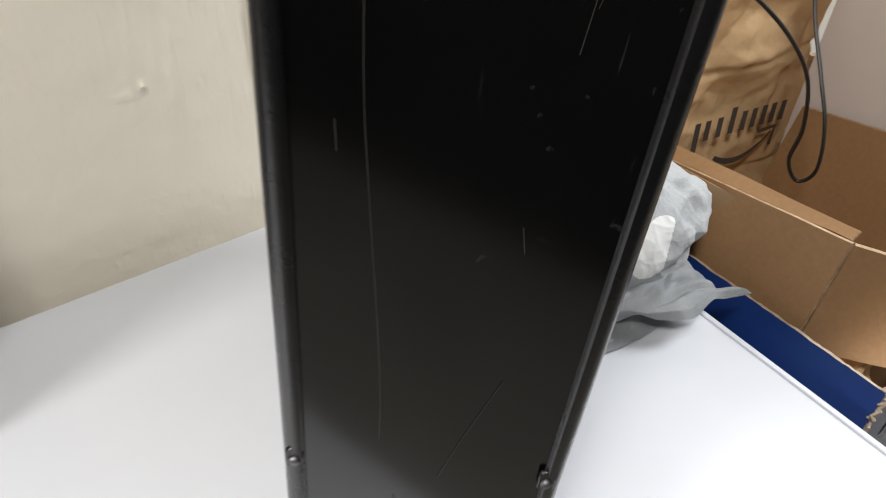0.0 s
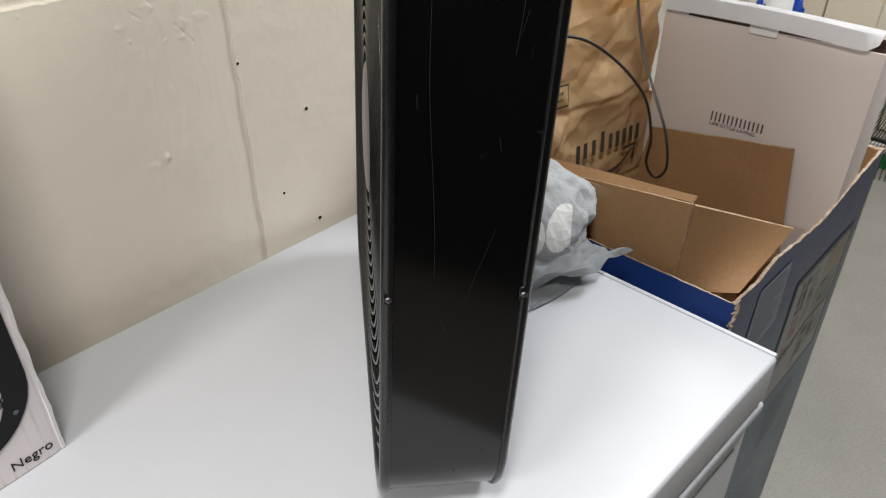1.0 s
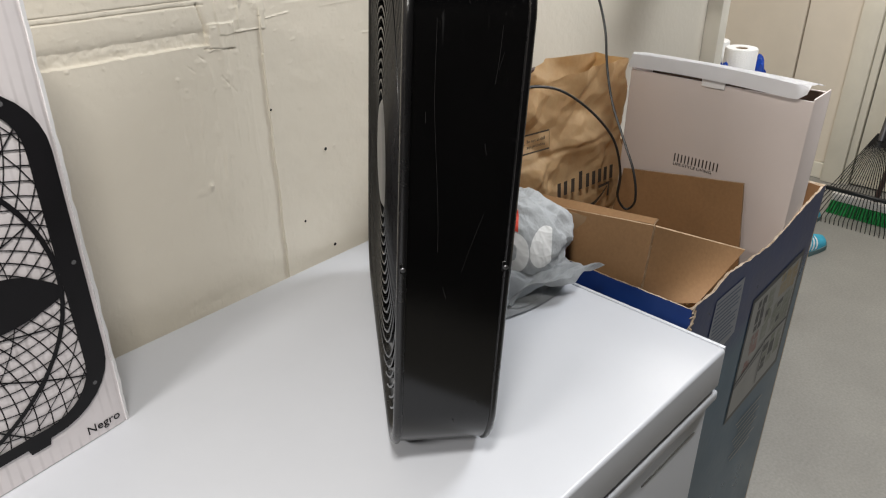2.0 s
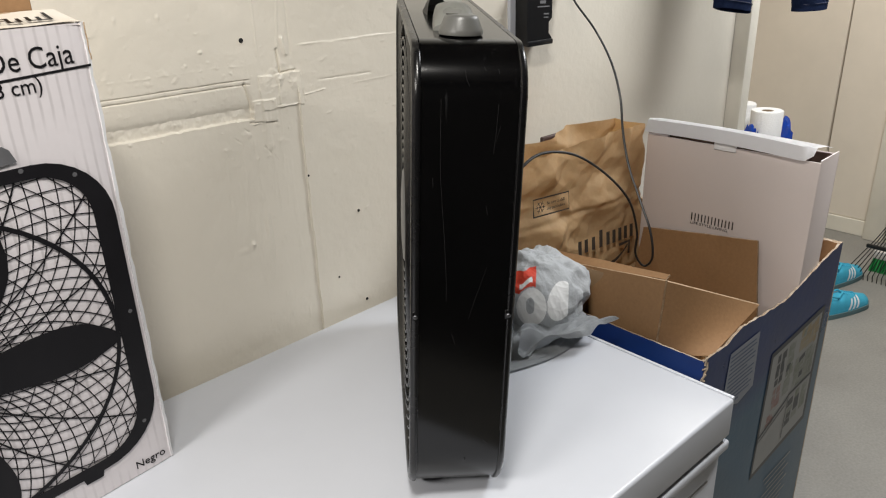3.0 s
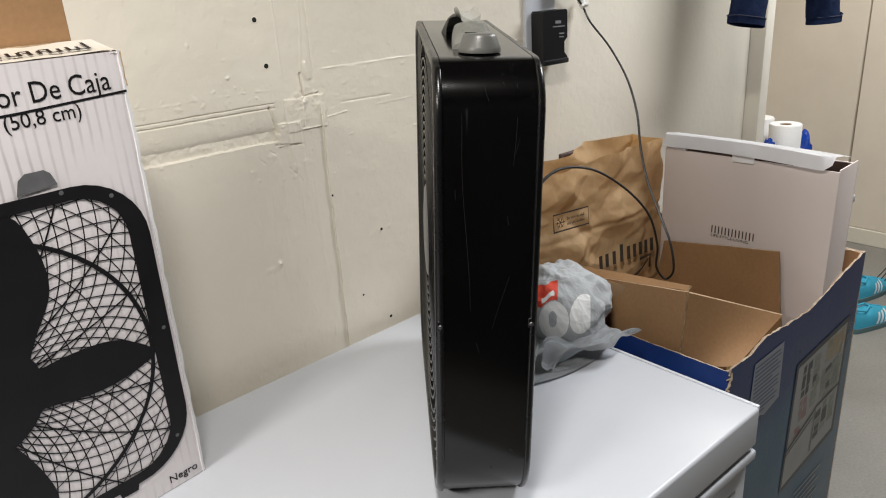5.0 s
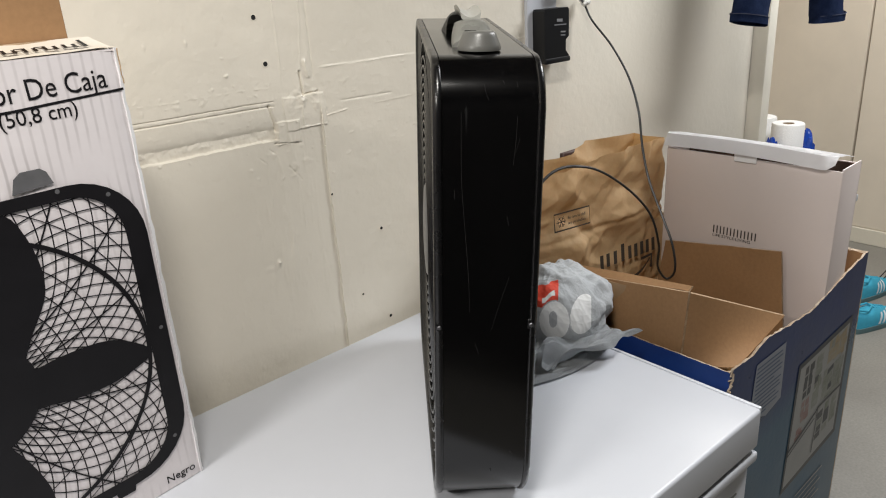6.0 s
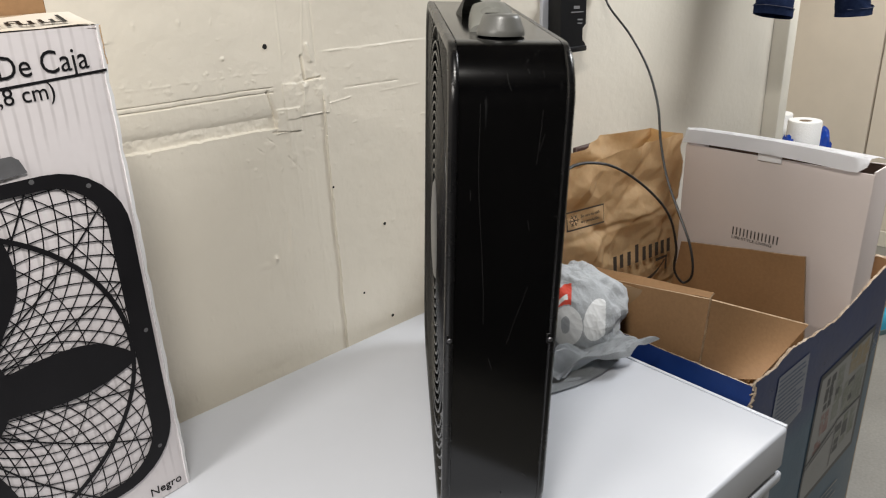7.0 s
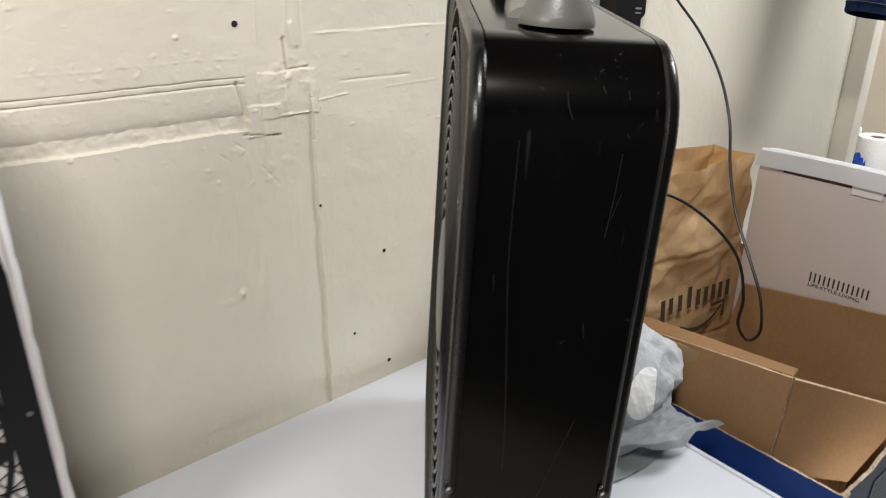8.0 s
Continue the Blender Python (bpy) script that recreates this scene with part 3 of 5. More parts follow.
    for s in (1, -1):
        for k in range(6):
            r = 0.2530 + 0.0121 * k
            for q in range(4):
                arc = [a for a in (math.pi * (0.5 * q + 0.5 * i / 60) for i in range(61)) if in_corner(abs(r * math.cos(a)), abs(r * math.sin(a)))]
                if len(arc) < 4:
                    continue
                rows = []
                for a in arc:
                    c, d = math.cos(a), math.sin(a)
                    rows.append([(rr * c, s * yy, mid + rr * d) for rr, yy in ((r - 0.0013, 0.045), (r - 0.0013, 0.0548), (r, 0.0556), (r + 0.0013, 0.0548), (r + 0.0013, 0.045))])
                part("corner_rib", loft(rows, True, True, True), PLASTIC, fan)
    # motor and blades behind the grille
    motor = part("motor", turned([(0.045, -0.040), (0.052, -0.034), (0.052, 0.000), (0.030, 0.010)], 28, axis="Y"), PLASTIC, fan)
    motor.matrix_basis = pose(0, 0, mid)
    for i in range(5):
        rows = []
        for r, ch, tw in ((0.035, 0.05, 40), (0.09, 0.11, 32), (0.16, 0.14, 24), (0.205, 0.11, 18)):
            row = []
            for f in (-0.5, -0.2, 0.2, 0.5):
                row.append((f * ch * math.cos(radians(tw)), 0.012 + f * ch * math.sin(radians(tw)) * 0.5 - 0.006 * (1 - 4 * f * f), r))
            rows.append(row + [(x, y - 0.003, z) for x, y, z in row[::-1]])
        b = loft(rows, True, True, True)
        bmesh.ops.transform(b, matrix=pose(0, 0, mid) @ Matrix.Rotation(radians(72 * i + 20), 4, "Y"), verts=b.verts)
        part("blade", b, PLASTIC, fan)
    # control knob with a grip ridge and pointer line
    prof = [(0.0262, 0.000), (0.0265, 0.003), (0.0255, 0.0065), (0.0208, 0.0172), (0.0196, 0.0200), (0.0178, 0.0214), (0.010, 0.0219), (0.001, 0.0220)]
    knob = part("knob", turned(prof, 40), GREY, fan, "grey tapered round control knob")
    knob.matrix_basis = pose(-0.183, 0.003, H - 0.0005) @ Matrix.Diagonal((0.88, 0.88, 0.90, 1))
    part("pointer", box(-0.0008, 0.0008, 0.004, 0.018, 0.0214, 0.0224), PLASTIC, knob)
    for i in range(12):
        a = 2 * math.pi * i / 12 + 0.13
        b = box(-0.0005, 0.0005, -0.0005, 0.0005, 0.005, 0.016)
        bmesh.ops.transform(b, matrix=Matrix.Translation((0.0268 * math.cos(a), 0.0268 * math.sin(a), 0)) @ Matrix.Rotation(a, 4, "Z") @ Matrix.Rotation(-0.36, 4, "Y"), verts=b.verts)
        part("grip_ridge", b, GREY, knob, smooth=False)
    # carrying handle: two rounded feet, hollow at the back, joined by a scooped grip bar
    for x0, x1, mm in ((-0.150, -0.100, PALEGREY), (0.033, -0.015, GREY)):
        rows = []
        for i in range(13):
            t = i / 12
            x = x0 + (x1 - x0) * t
            hh = 0.035 * math.sin(0.5 * math.pi * (0.12 + 0.88 * t)) ** 0.8
            ww = 0.0255 - 0.003 * t
            row = []
            for k in range(17):
                a = math.pi * k / 16
                dip = 0.012 * max(0.0, (t - 0.45) / 0.55) * max(0.0, math.sin(a) - 0.55) / 0.45
                row.append((x, 0.004 + ww * math.cos(a), H - 0.002 + (hh - dip) * math.sin(a) ** 0.85))
            rows.append(row)
        b = loft(rows, closed=False, cap0=True)
        bmesh.ops.solidify(b, geom=b.faces[:], thickness=0.0025)
        part("handle_foot", b, mm, fan, "pale grey hollow handle foot")
    rows = []
    for i in range(17):
        t = i / 16
        x = -0.104 + 0.094 * t
        row = []
        for k in range(11):
            f = k / 10 * 2 - 1
            row.append((x, 0.004 + 0.012 * f, H + 0.0255 + 0.006 * abs(f) ** 1.8 + 0.004 * math.sin(math.pi * t)))
        rows.append(row + [(px, 0.004 + (py - 0.004) * 0.9, pz - 0.007) for px, py, pz in row[::-1]])
    part("handle", loft(rows, True, True, True), PALEGREY, fan, "scooped pale grey carrying handle")
    # screws in the rims, feet below
    for sx in (-1, 1):
        for y in (0.0525, -0.0503):
            part("screw", turned([(0.0026, 0.0), (0.0026, 0.0010), (0.0019, 0.0018), (0.0007, 0.0020)], 14), SCREW, fan).matrix_basis = pose(sx * (W / 2 + 0.0002), y, 0.2675, 0, 90 * sx, 0)
            part("screw_boss", box(-0.001, 0.0007, -0.0036, 0.0036, -0.0045, 0.007, 0.0006, 1), PLASTIC, fan).matrix_basis = pose(sx * (W / 2), y, 0.2675) @ Matrix.Rotation(0 if sx > 0 else math.pi, 4, "Z")
    for x in (-0.14, 0.14):
        part("foot", box(x - 0.022, x + 0.022, 0.030, 0.056, -0.0056, 0.006, 0.002, 2), PLASTIC, fan)
        part("foot", box(x - 0.022, x + 0.022, -0.056, -0.030, -0.0006, 0.006, 0.002, 2), PLASTIC, fan)
    # the light steel case is racked: its top rises a little towards the far side
    rack = lambda x, z: z * (1 + 0.036 * (x + W / 2) / W)
    for ob in fan.children_recursive:
        if ob.parent is fan or ob.parent.matrix_basis.is_identity:
            if ob.matrix_basis.is_identity:
                for v in ob.data.vertices:
                    v.co.z = rack(v.co.x, v.co.z)
            else:
                t = ob.matrix_basis.translation.copy()
                ob.matrix_basis.translation.z = rack(t.x, t.z)
    return fan


box_fan()


# ---- printed fan carton ----
def fan_carton():
    c = thing("fan_carton", pose(-0.2045, -0.1615, 0.9, 1.0, 0, 9.0) @ Matrix.Diagonal((1, 1, 0.987, 1)), "white corrugated carton printed with a black box fan", "carton")
    # corrugated panels, slightly ribbed and worn at the corner
    def panel(name, x0, x1, z0, z1, y, mats, depth=0.004, ribs=True, label=""):
        nx, nz = 150, 24
        bm = bmesh.new()
        rows = []
        for j in range(nz + 1):
            z = z0 + (z1 - z0) * j / nz
            row = []
            for i in range(nx + 1):
                x = x0 + (x1 - x0) * i / nx
                h = 0.00022 * math.sin(x * 2 * math.pi / 0.0085) if ribs else 0
                h += 0.00015 * fbm(x * 7, z * 7, 4, 2)
                wear = math.exp((x - x1) / 0.006) * 0.0025 * (1 + fbm(x * 3, z * 30, 5, 2))
                row.append(bm.verts.new((x, y - h * min(1, (x1 - x) / 0.01) + wear, z)))
            rows.append(row)
        for a, b in zip(rows, rows[1:]):
            for i in range(nx):
                bm.faces.new((a[i], a[i + 1], b[i + 1], b[i]))
        return part(name, bm, mats, c, label)

    part("core", box(-0.552, -0.004, 0.004, 0.130, 0.0, 0.592, 0.003, 1), CARTON, c)
    front = panel("front_panel", -0.556, 0.0, 0.001, 0.592, 0.001, CARTON)
    rows = []
    for j in range(41):
        z = 0.0005 + 0.592 * j / 40
        w = 0.0012 * fbm(3, z * 40, 0, 3)
        rows.append([(-0.003 + w, 0.0005, z), (0.0012 + w * 2, 0.002, z), (0.002 + w * 2, 0.006, z), (0.0006 + w, 0.012, z), (-0.003, 0.012, z)])
    part("worn_corner", loft(rows, True, True, True), WHITEPAPER, c, "scuffed white paper edge")
    part("corner_tear", tube([(0.001 + 0.0015 * fbm(1, z * 0.3, 0, 2), 0.001, 0.592 - z * 0.005) for z in range(0, 9)], 0.0007, 5), CARDEDGE, c, "worn brown board showing through")
    # top flap, slightly raised, with upside-down mark as a plain bar shape
    bm = bmesh.new()
    n = 30
    rows = []
    for j in range(7):
        y = 0.001 + 0.062 * j / 6
        rows.append([(-0.556 + 0.556 * i / n, y, 0.5935 + 0.010 * (j / 6) ** 1.4 + 0.0016 * fbm(i * 0.4, j * 0.3, 1, 2)) for i in range(n + 1)])
    loft(rows, closed=False, bm=bm)
    loft([[(x, y, z - 0.004) for x, y, z in r] for r in rows], closed=False, bm=bm)
    flap = part("top_flap", bm, CARTONTOP, c, "creased white top flap")
    def flap_z(y):
        return 0.5935 + 0.010 * ((y - 0.001) / 0.062) ** 1.4 + 0.0022
    for k in range(15):
        x, y0, y1 = -0.026 - 0.0105 * k, 0.014 + 0.0008 * (k % 3), 0.034 - 0.002 * (k % 2)
        if k in (0, 9):
            y1 = 0.047
        bm = bmesh.new()
        vs = [bm.verts.new((x + dx + 0.15 * (y - y0), y, flap_z(y))) for dx, y in ((-0.0021, y0), (0.0021, y0), (0.0021, y1), (-0.0021, y1))]
        bm.faces.new(vs)
        if k % 3 != 2 or k == 0:
            yb = y0 if k % 2 else y1 - 0.004
            if k == 0:
                yb = y0
            bm.faces.new([bm.verts.new((x + dx + 0.15 * (y - y0), y, flap_z(y) + 0.0002)) for dx, y in ((-0.0095, yb), (0.0021, yb), (0.0021, yb + 0.004), (-0.0095, yb + 0.004))])
        part("mark_bar", bm, INK, flap, smooth=False)
    part("raised_flap", box(-0.552, -0.022, 0.066, 0.070, 0.590, 0.690, 0.001, 1), CARDIN, c, "raw brown inner flap standing up")
    part("flap_tear", box(-0.500, -0.046, 0.060, 0.0655, 0.597, 0.604, 0.002, 1), CARDEDGE, c)
    # lettering
    words("title", "or De Caja", 0.0322, INK, front, pose(-0.0176, 0.00045, 0.5510, 90, -1.2, 0), "RIGHT", wide=0.84)
    part("title_rule", stroke([(-0.5, 0.5330), (-0.12, 0.5405), (-0.001, 0.5465)], 0.0028, y=0.0004), INK, front)
    words("size_text", "20\" (50,8 cm)", 0.0235, INK, front, pose(-0.056, 0.00045, 0.5260, 90, -1.2, 0), "RIGHT", wide=0.92)
    words("colour_text", "Negro", 0.0165, INK, front, pose(-0.0100, 0.00045, 0.0115, 90, 0, 0), "RIGHT", wide=1.0)
    # printed fan
    y1, y2, y3, y4 = -0.0003, -0.0007, -0.0010, -0.0013
    cx, cz = -0.250, 0.2455

    def outline(w, h, r, n=8):
        return [(cx + x, cz - h / 2 + z) for x, _, z in rounded_rect(w, h, r, 0, 0, n)]

    def frame_shape(w, h, r, wi, hi, ri, y):
        bm = bmesh.new()
        o, i = outline(w, h, r), outline(wi, hi, ri)
        a = [bm.verts.new((x, y, z)) for x, z in o]
        b = [bm.verts.new((x, y, z)) for x, z in i]
        for k in range(len(a)):
            j = (k + 1) % len(a)
            bm.faces.new((a[k], a[j], b[j], b[k]))
        return bm

    printed = part("printed_frame", frame_shape(0.482, 0.412, 0.080, 0.430, 0.382, 0.058, y4), INK, front, "printed black fan frame")
    part("printed_knob", flat_poly([(-0.145, 0.454), (-0.101, 0.458), (-0.106, 0.472), (-0.112, 0.477), (-0.132, 0.477), (-0.140, 0.471)], thick=0.0015), INKGREY, front)
    part("printed_hoop", stroke([(cx + 0.213 * math.cos(2 * math.pi * i / 72), cz - 0.012 + 0.190 * math.sin(2 * math.pi * i / 72)) for i in range(73)], 0.0055, y=y3), INK, front)

    def inside(x, z):
        dx, dz = abs(x - cx), abs(z - cz)
        if dx > 0.160 and dz > 0.1325:
            return math.hypot(dx - 0.160, dz - 0.1325) < 0.066
        return dx < 0.226 and dz < 0.1985

    # spiral wire guard: two families of swept curves, crossed by hoops
    for sgn in (1, -1):
        for i in range(66):
            a0 = 2 * math.pi * i / 66
            pts = []
            for k in range(37):
                r = 0.05 + 0.245 * k / 36
                a = a0 + sgn * 0.95 * (k / 36) ** 1.1
                x, z = cx + r * math.cos(a), cz + r * math.sin(a)
                if inside(x, z):
                    pts.append((x, z))
            if len(pts) > 2 and max(p[0] for p in pts) > -0.235:
                part("printed_wire", stroke(pts, 0.0015, y=y1 if sgn > 0 else y1 - 0.0001), INK, front, smooth=False)
    for r in (0.095, 0.118, 0.141, 0.164, 0.215, 0.236, 0.257):
        pts = [(cx + r * math.cos(2 * math.pi * i / 60), cz + r * math.sin(2 * math.pi * i / 60)) for i in range(61)]
        run = []
        for p in pts + [(99, 99)]:
            if inside(*p):
                run.append(p)
            else:
                if len(run) > 2:
                    part("printed_wire", stroke(run, 0.0013, y=y1 - 0.0002), INK, front, smooth=False)
                run = []
    # the guard's bolder radial rods
    for i in range(20):
        a0 = 2 * math.pi * (i + 0.3) / 20
        pts = [(cx + r * math.cos(a0 + 0.9 * r), cz + r * math.sin(a0 + 0.9 * r)) for r in [0.07 + 0.225 * k / 40 for k in range(41)]]
        pts = [p for p in pts if inside(*p)]
        if max(p[0] for p in pts) > -0.235:
            part("printed_rod", stroke(pts, 0.0020, y=y1 - 0.0003), INK, front, smooth=False)
    part("printed_hub", flat_poly([(cx + 0.082 * math.cos(2 * math.pi * i / 40), cz - 0.006 + 0.075 * math.sin(2 * math.pi * i / 40)) for i in range(40)], thick=-y3 + 0.0002), INK, front)
    for i in range(5):
        a = radians(-8 + 72 * i)
        pts = []
        for u, v in ((0.04, -0.022), (0.09, -0.026), (0.14, -0.027), (0.185, -0.016), (0.217, 0.004), (0.185, 0.028), (0.15, 0.036), (0.10, 0.030), (0.06, 0.018), (0.04, 0.012)):
            if i == 1:
                v = v * 2.1 if v < 0 else v
            pts.append((cx + u * math.cos(a) - v * math.sin(a), cz - 0.006 + u * math.sin(a) + v * math.cos(a)))
        part("printed_blade", flat_poly([p[:2] for p in smooth_loop(pts)], thick=-y2), INK, front)
    for x, z in ((-0.100, 0.4475), (-0.0175, 0.2415), (-0.046, 0.430), (-0.030, 0.080)):
        part("printed_screw", flat_poly([(x + 0.0028 * math.cos(i * math.pi / 4), z + 0.0028 * math.sin(i * math.pi / 4)) for i in range(8)], thick=0.0017), INKGREY, front)
    for x in (-0.107, -0.40):
        part("printed_foot", flat_poly([(x - 0.014, 0.042), (x + 0.014, 0.042), (x + 0.011, 0.031), (x - 0.011, 0.031)], thick=0.0011), INK, front)
    return c


def smooth_loop(pts, steps=4):
    n = len(pts)
    out = []
    for i in range(n):
        a, b, c, d = (Vector(pts[(i + k) % n]) for k in (-1, 0, 1, 2))
        for k in range(steps):
            t = k / steps
            out.append(tuple(0.5 * (2 * b + (c - a) * t + (2 * a - 5 * b + 4 * c - d) * t * t + (3 * b - a - 3 * c + d) * t ** 3)))
    return out


fan_carton()


# ---- big blue carton, torn open ----
def blue_print():
    """Deep blue above, teal below a slanting printed edge, pale towards one lower corner."""
    m = mat("blue_front_print", (0.004, 0.024, 0.115), 0.30, vary=0.25, scale=6, spec=0.3, bump=0.08, bump_scale=60)
    nt = m.node_tree
    n, link = nt.nodes, nt.links.new
    b = n["Principled BSDF"]
    old = b.inputs["Base Color"].links[0].from_socket
    tc = n.new("ShaderNodeTexCoord")
    sep = n.new("ShaderNodeSeparateXYZ")
    link(tc.outputs["Object"], sep.inputs[0])
    slope = n.new("ShaderNodeMath")
    slope.operation = "MULTIPLY_ADD"
    slope.inputs[1].default_value = -0.12
    link(sep.outputs["X"], slope.inputs[0])
    link(sep.outputs["Z"], slope.inputs[2])
    r = n.new("ShaderNodeMapRange")
    r.inputs["From Min"].default_value, r.inputs["From Max"].default_value = 0.66, 0.735
    link(slope.outputs[0], r.inputs["Value"])
    mix = n.new("ShaderNodeMix")
    mix.data_type = "RGBA"
    mix.inputs["A"].default_value = (0.020, 0.085, 0.15, 1)
    link(r.outputs["Result"], mix.inputs["Factor"])
    link(old, mix.inputs["B"])
    r2 = n.new("ShaderNodeMapRange")
    r2.inputs["From Min"].default_value, r2.inputs["From Max"].default_value = 0.40, 0.62
    r2.inputs["To Max"].default_value = 0.6
    link(sep.outputs["X"], r2.inputs["Value"])
    inv = n.new("ShaderNodeMath")
    inv.operation = "MULTIPLY"
    one = n.new("ShaderNodeMath")
    one.operation = "SUBTRACT"
    one.inputs[0].default_value = 1.0
    link(r.outputs["Result"], one.inputs[1])
    link(one.outputs[0], inv.inputs[0])
    link(r2.outputs["Result"], inv.inputs[1])
    mix2 = n.new("ShaderNodeMix")
    mix2.data_type = "RGBA"
    mix2.inputs["B"].default_value = (0.15, 0.19, 0.22, 1)
    link(inv.outputs[0], mix2.inputs["Factor"])
    link(mix.outputs["Result"], mix2.inputs["A"])
    link(mix2.outputs["Result"], b.inputs["Base Color"])
    return m


BLUEFRONT = blue_print()


def torn_panel(length, top, thick, out_mat, n=110, amp=0.0026):
    """An upright sheet along x from 0 to length, its outer face at y = 0, with a torn upper edge at top(x)."""
    bm = bmesh.new()
    zs = [0.0, 0.3, 0.6, 0.8]
    cols = []
    for i in range(n + 1):
        x = length * i / n
        t = top(x) + amp * fbm(x * 45, length * 9, 2.0, 3) + 0.4 * amp * fbm(x * 160, length * 9, 6.0, 2)
        t2 = t - 0.001 - 1.6 * amp * abs(fbm(x * 60, 3.0, length, 2))
        hh = [z / 0.8 * (t - 0.02) for z in zs] + [t]
        bulge = lambda z: 0.0007 * fbm(x * 4, z * 4, length, 2) * min(1, 8 * min(x, length - x) / length)
        cols.append(([bm.verts.new((x, bulge(z), z)) for z in hh], [bm.verts.new((x, thick + bulge(z), z)) for z in hh[:-1] + [t2]]))
    for (a, b), (c, d) in zip(cols, cols[1:]):
        for k in range(len(a) - 1):
            bm.faces.new((a[k], c[k], c[k + 1], a[k + 1])).material_index = 0
            bm.faces.new((b[k], b[k + 1], d[k + 1], d[k])).material_index = 1
        bm.faces.new((a[-1], c[-1], d[-1], b[-1])).material_index = 2
        bm.faces.new((a[0], b[0], d[0], c[0])).material_index = 2
    for a, b in (cols[0], cols[-1]):
        for k in range(len(a) - 1):
            bm.faces.new((a[k], a[k + 1], b[k + 1], b[k])).material_index = 2
    return bm


def blue_carton():
    x0, x1, y0, y1, th = 0.545, 1.100, -0.549, 0.010, 0.0055
    c = thing("blue_carton", pose(x0, y0, 0.0), "large blue printed cardboard box torn open, filled with packaging", "carton")
    L, D = x1 - x0, y1 - y0

    def top_front(x):
        pts = ((0, 0.895), (0.075, 0.894), (0.13, 0.910), (0.20, 0.903), (0.30, 0.898), (0.375, 0.912), (0.45, 0.929), (0.54, 0.945), (0.6, 0.95))
        for (a, p), (b, q) in zip(pts, pts[1:]):
            if x <= b:
                return p + (q - p) * (x - a) / (b - a)
        return pts[-1][1]

    front = part("front_panel", torn_panel(L, top_front, th, None), [BLUEFRONT, CARDIN, PAPERTEAR], c, "blue printed front with product pictures", smooth=False)
    b = torn_panel(D, lambda x: 0.893, th, None, amp=0.0012)
    bmesh.ops.transform(b, matrix=pose(0, 0, 0, 0, 0, 90) @ Matrix.Diagonal((1, -1, 1, 1)), verts=b.verts)
    part("near_panel", b, [BLUE, BLUE, PAPERTEAR], c, "plain deep blue side", smooth=False)
    b = torn_panel(D, lambda x: 0.945 - 0.02 * x, th, None)
    bmesh.ops.transform(b, matrix=pose(L, 0, 0, 0, 0, 90), verts=b.verts)
    part("far_panel", b, [BLUE, CARDIN, PAPERTEAR], c, smooth=False)
    b = torn_panel(L, lambda x: 0.90, th, None)
    bmesh.ops.transform(b, matrix=pose(0, D, 0) @ Matrix.Diagonal((1, -1, 1, 1)), verts=b.verts)
    part("back_panel", b, [BLUE, CARDIN, PAPERTEAR], c, smooth=False)
    part("bottom", box(0.002, L - 0.002, 0.002, D - 0.002, 0.001, 0.010), CARD, c)
    # frayed corner where two panels part
    for k in range(9):
        p = [(0.002 + 0.004 * math.sin(k * 2.1), -0.001 + 0.003 * math.cos(k * 1.3), 0.80 + 0.011 * k), (0.004 * math.cos(k), -0.004, 0.815 + 0.011 * k), (0.006 * math.sin(k * 3), 0.002 * math.cos(k * 5), 0.828 + 0.0085 * k)]
        part("frayed_strip", tube(p, [0.0016, 0.0022, 0.0008], 5), PAPERTEAR, c)
    # printed panels on the front, in the front panel's own plane
    def quad(name, pts, mat_, y, parent=front, label=""):
        return part(name, flat_poly([(x, z) for x, z in pts], thick=y), mat_, parent, label)

    lab = quad("text_label", [(0.085, 0.762), (0.150, 0.738), (0.206, 0.752), (0.203, 0.872), (0.094, 0.868)], PALEINK, 0.0010, label="pale label with small unreadable print")
    for k in range(13):
        z = 0.858 - 0.0088 * k
        w = (0.094, 0.098, 0.086, 0.098, 0.096, 0.070, 0.098, 0.094, 0.098, 0.082, 0.096, 0.09, 0.05)[k]
        part("text_bar", stroke([(0.097, z), (0.097 + w, z + 0.002)], 0.0032, y=-0.0012), LABELBAR, lab, smooth=False)
    pic = quad("picture_frame", [(0.262, 0.488), (0.516, 0.520), (0.520, 0.812), (0.276, 0.790)], PICDARK, 0.0010, label="printed picture panel with dark border")
    quad("picture_ground", [(0.270, 0.500), (0.504, 0.532), (0.508, 0.798), (0.285, 0.779)], PICGREY, 0.0012, pic)
    rng = random.Random(4)
    for a, z0, b_, z1, m in ((0.312, 0.700, 0.345, 0.768, PICDARK), (0.312, 0.640, 0.345, 0.692, PICRED), (0.360, 0.650, 0.392, 0.774, PICGREEN),
                             (0.405, 0.650, 0.498, 0.725, PICGREEN), (0.412, 0.735, 0.500, 0.788, PICYELLOW), (0.300, 0.602, 0.330, 0.626, PICRED),
                             (0.405, 0.555, 0.428, 0.622, PICDARK), (0.436, 0.562, 0.458, 0.628, PICDARK), (0.466, 0.566, 0.494, 0.630, PICGREEN), (0.305, 0.530, 0.345, 0.570, PICGREY)):
        # each photo broken into small tinted blocks
        nx, nz = max(1, round((b_ - a) / 0.016)), max(1, round((z1 - z0) / 0.016))
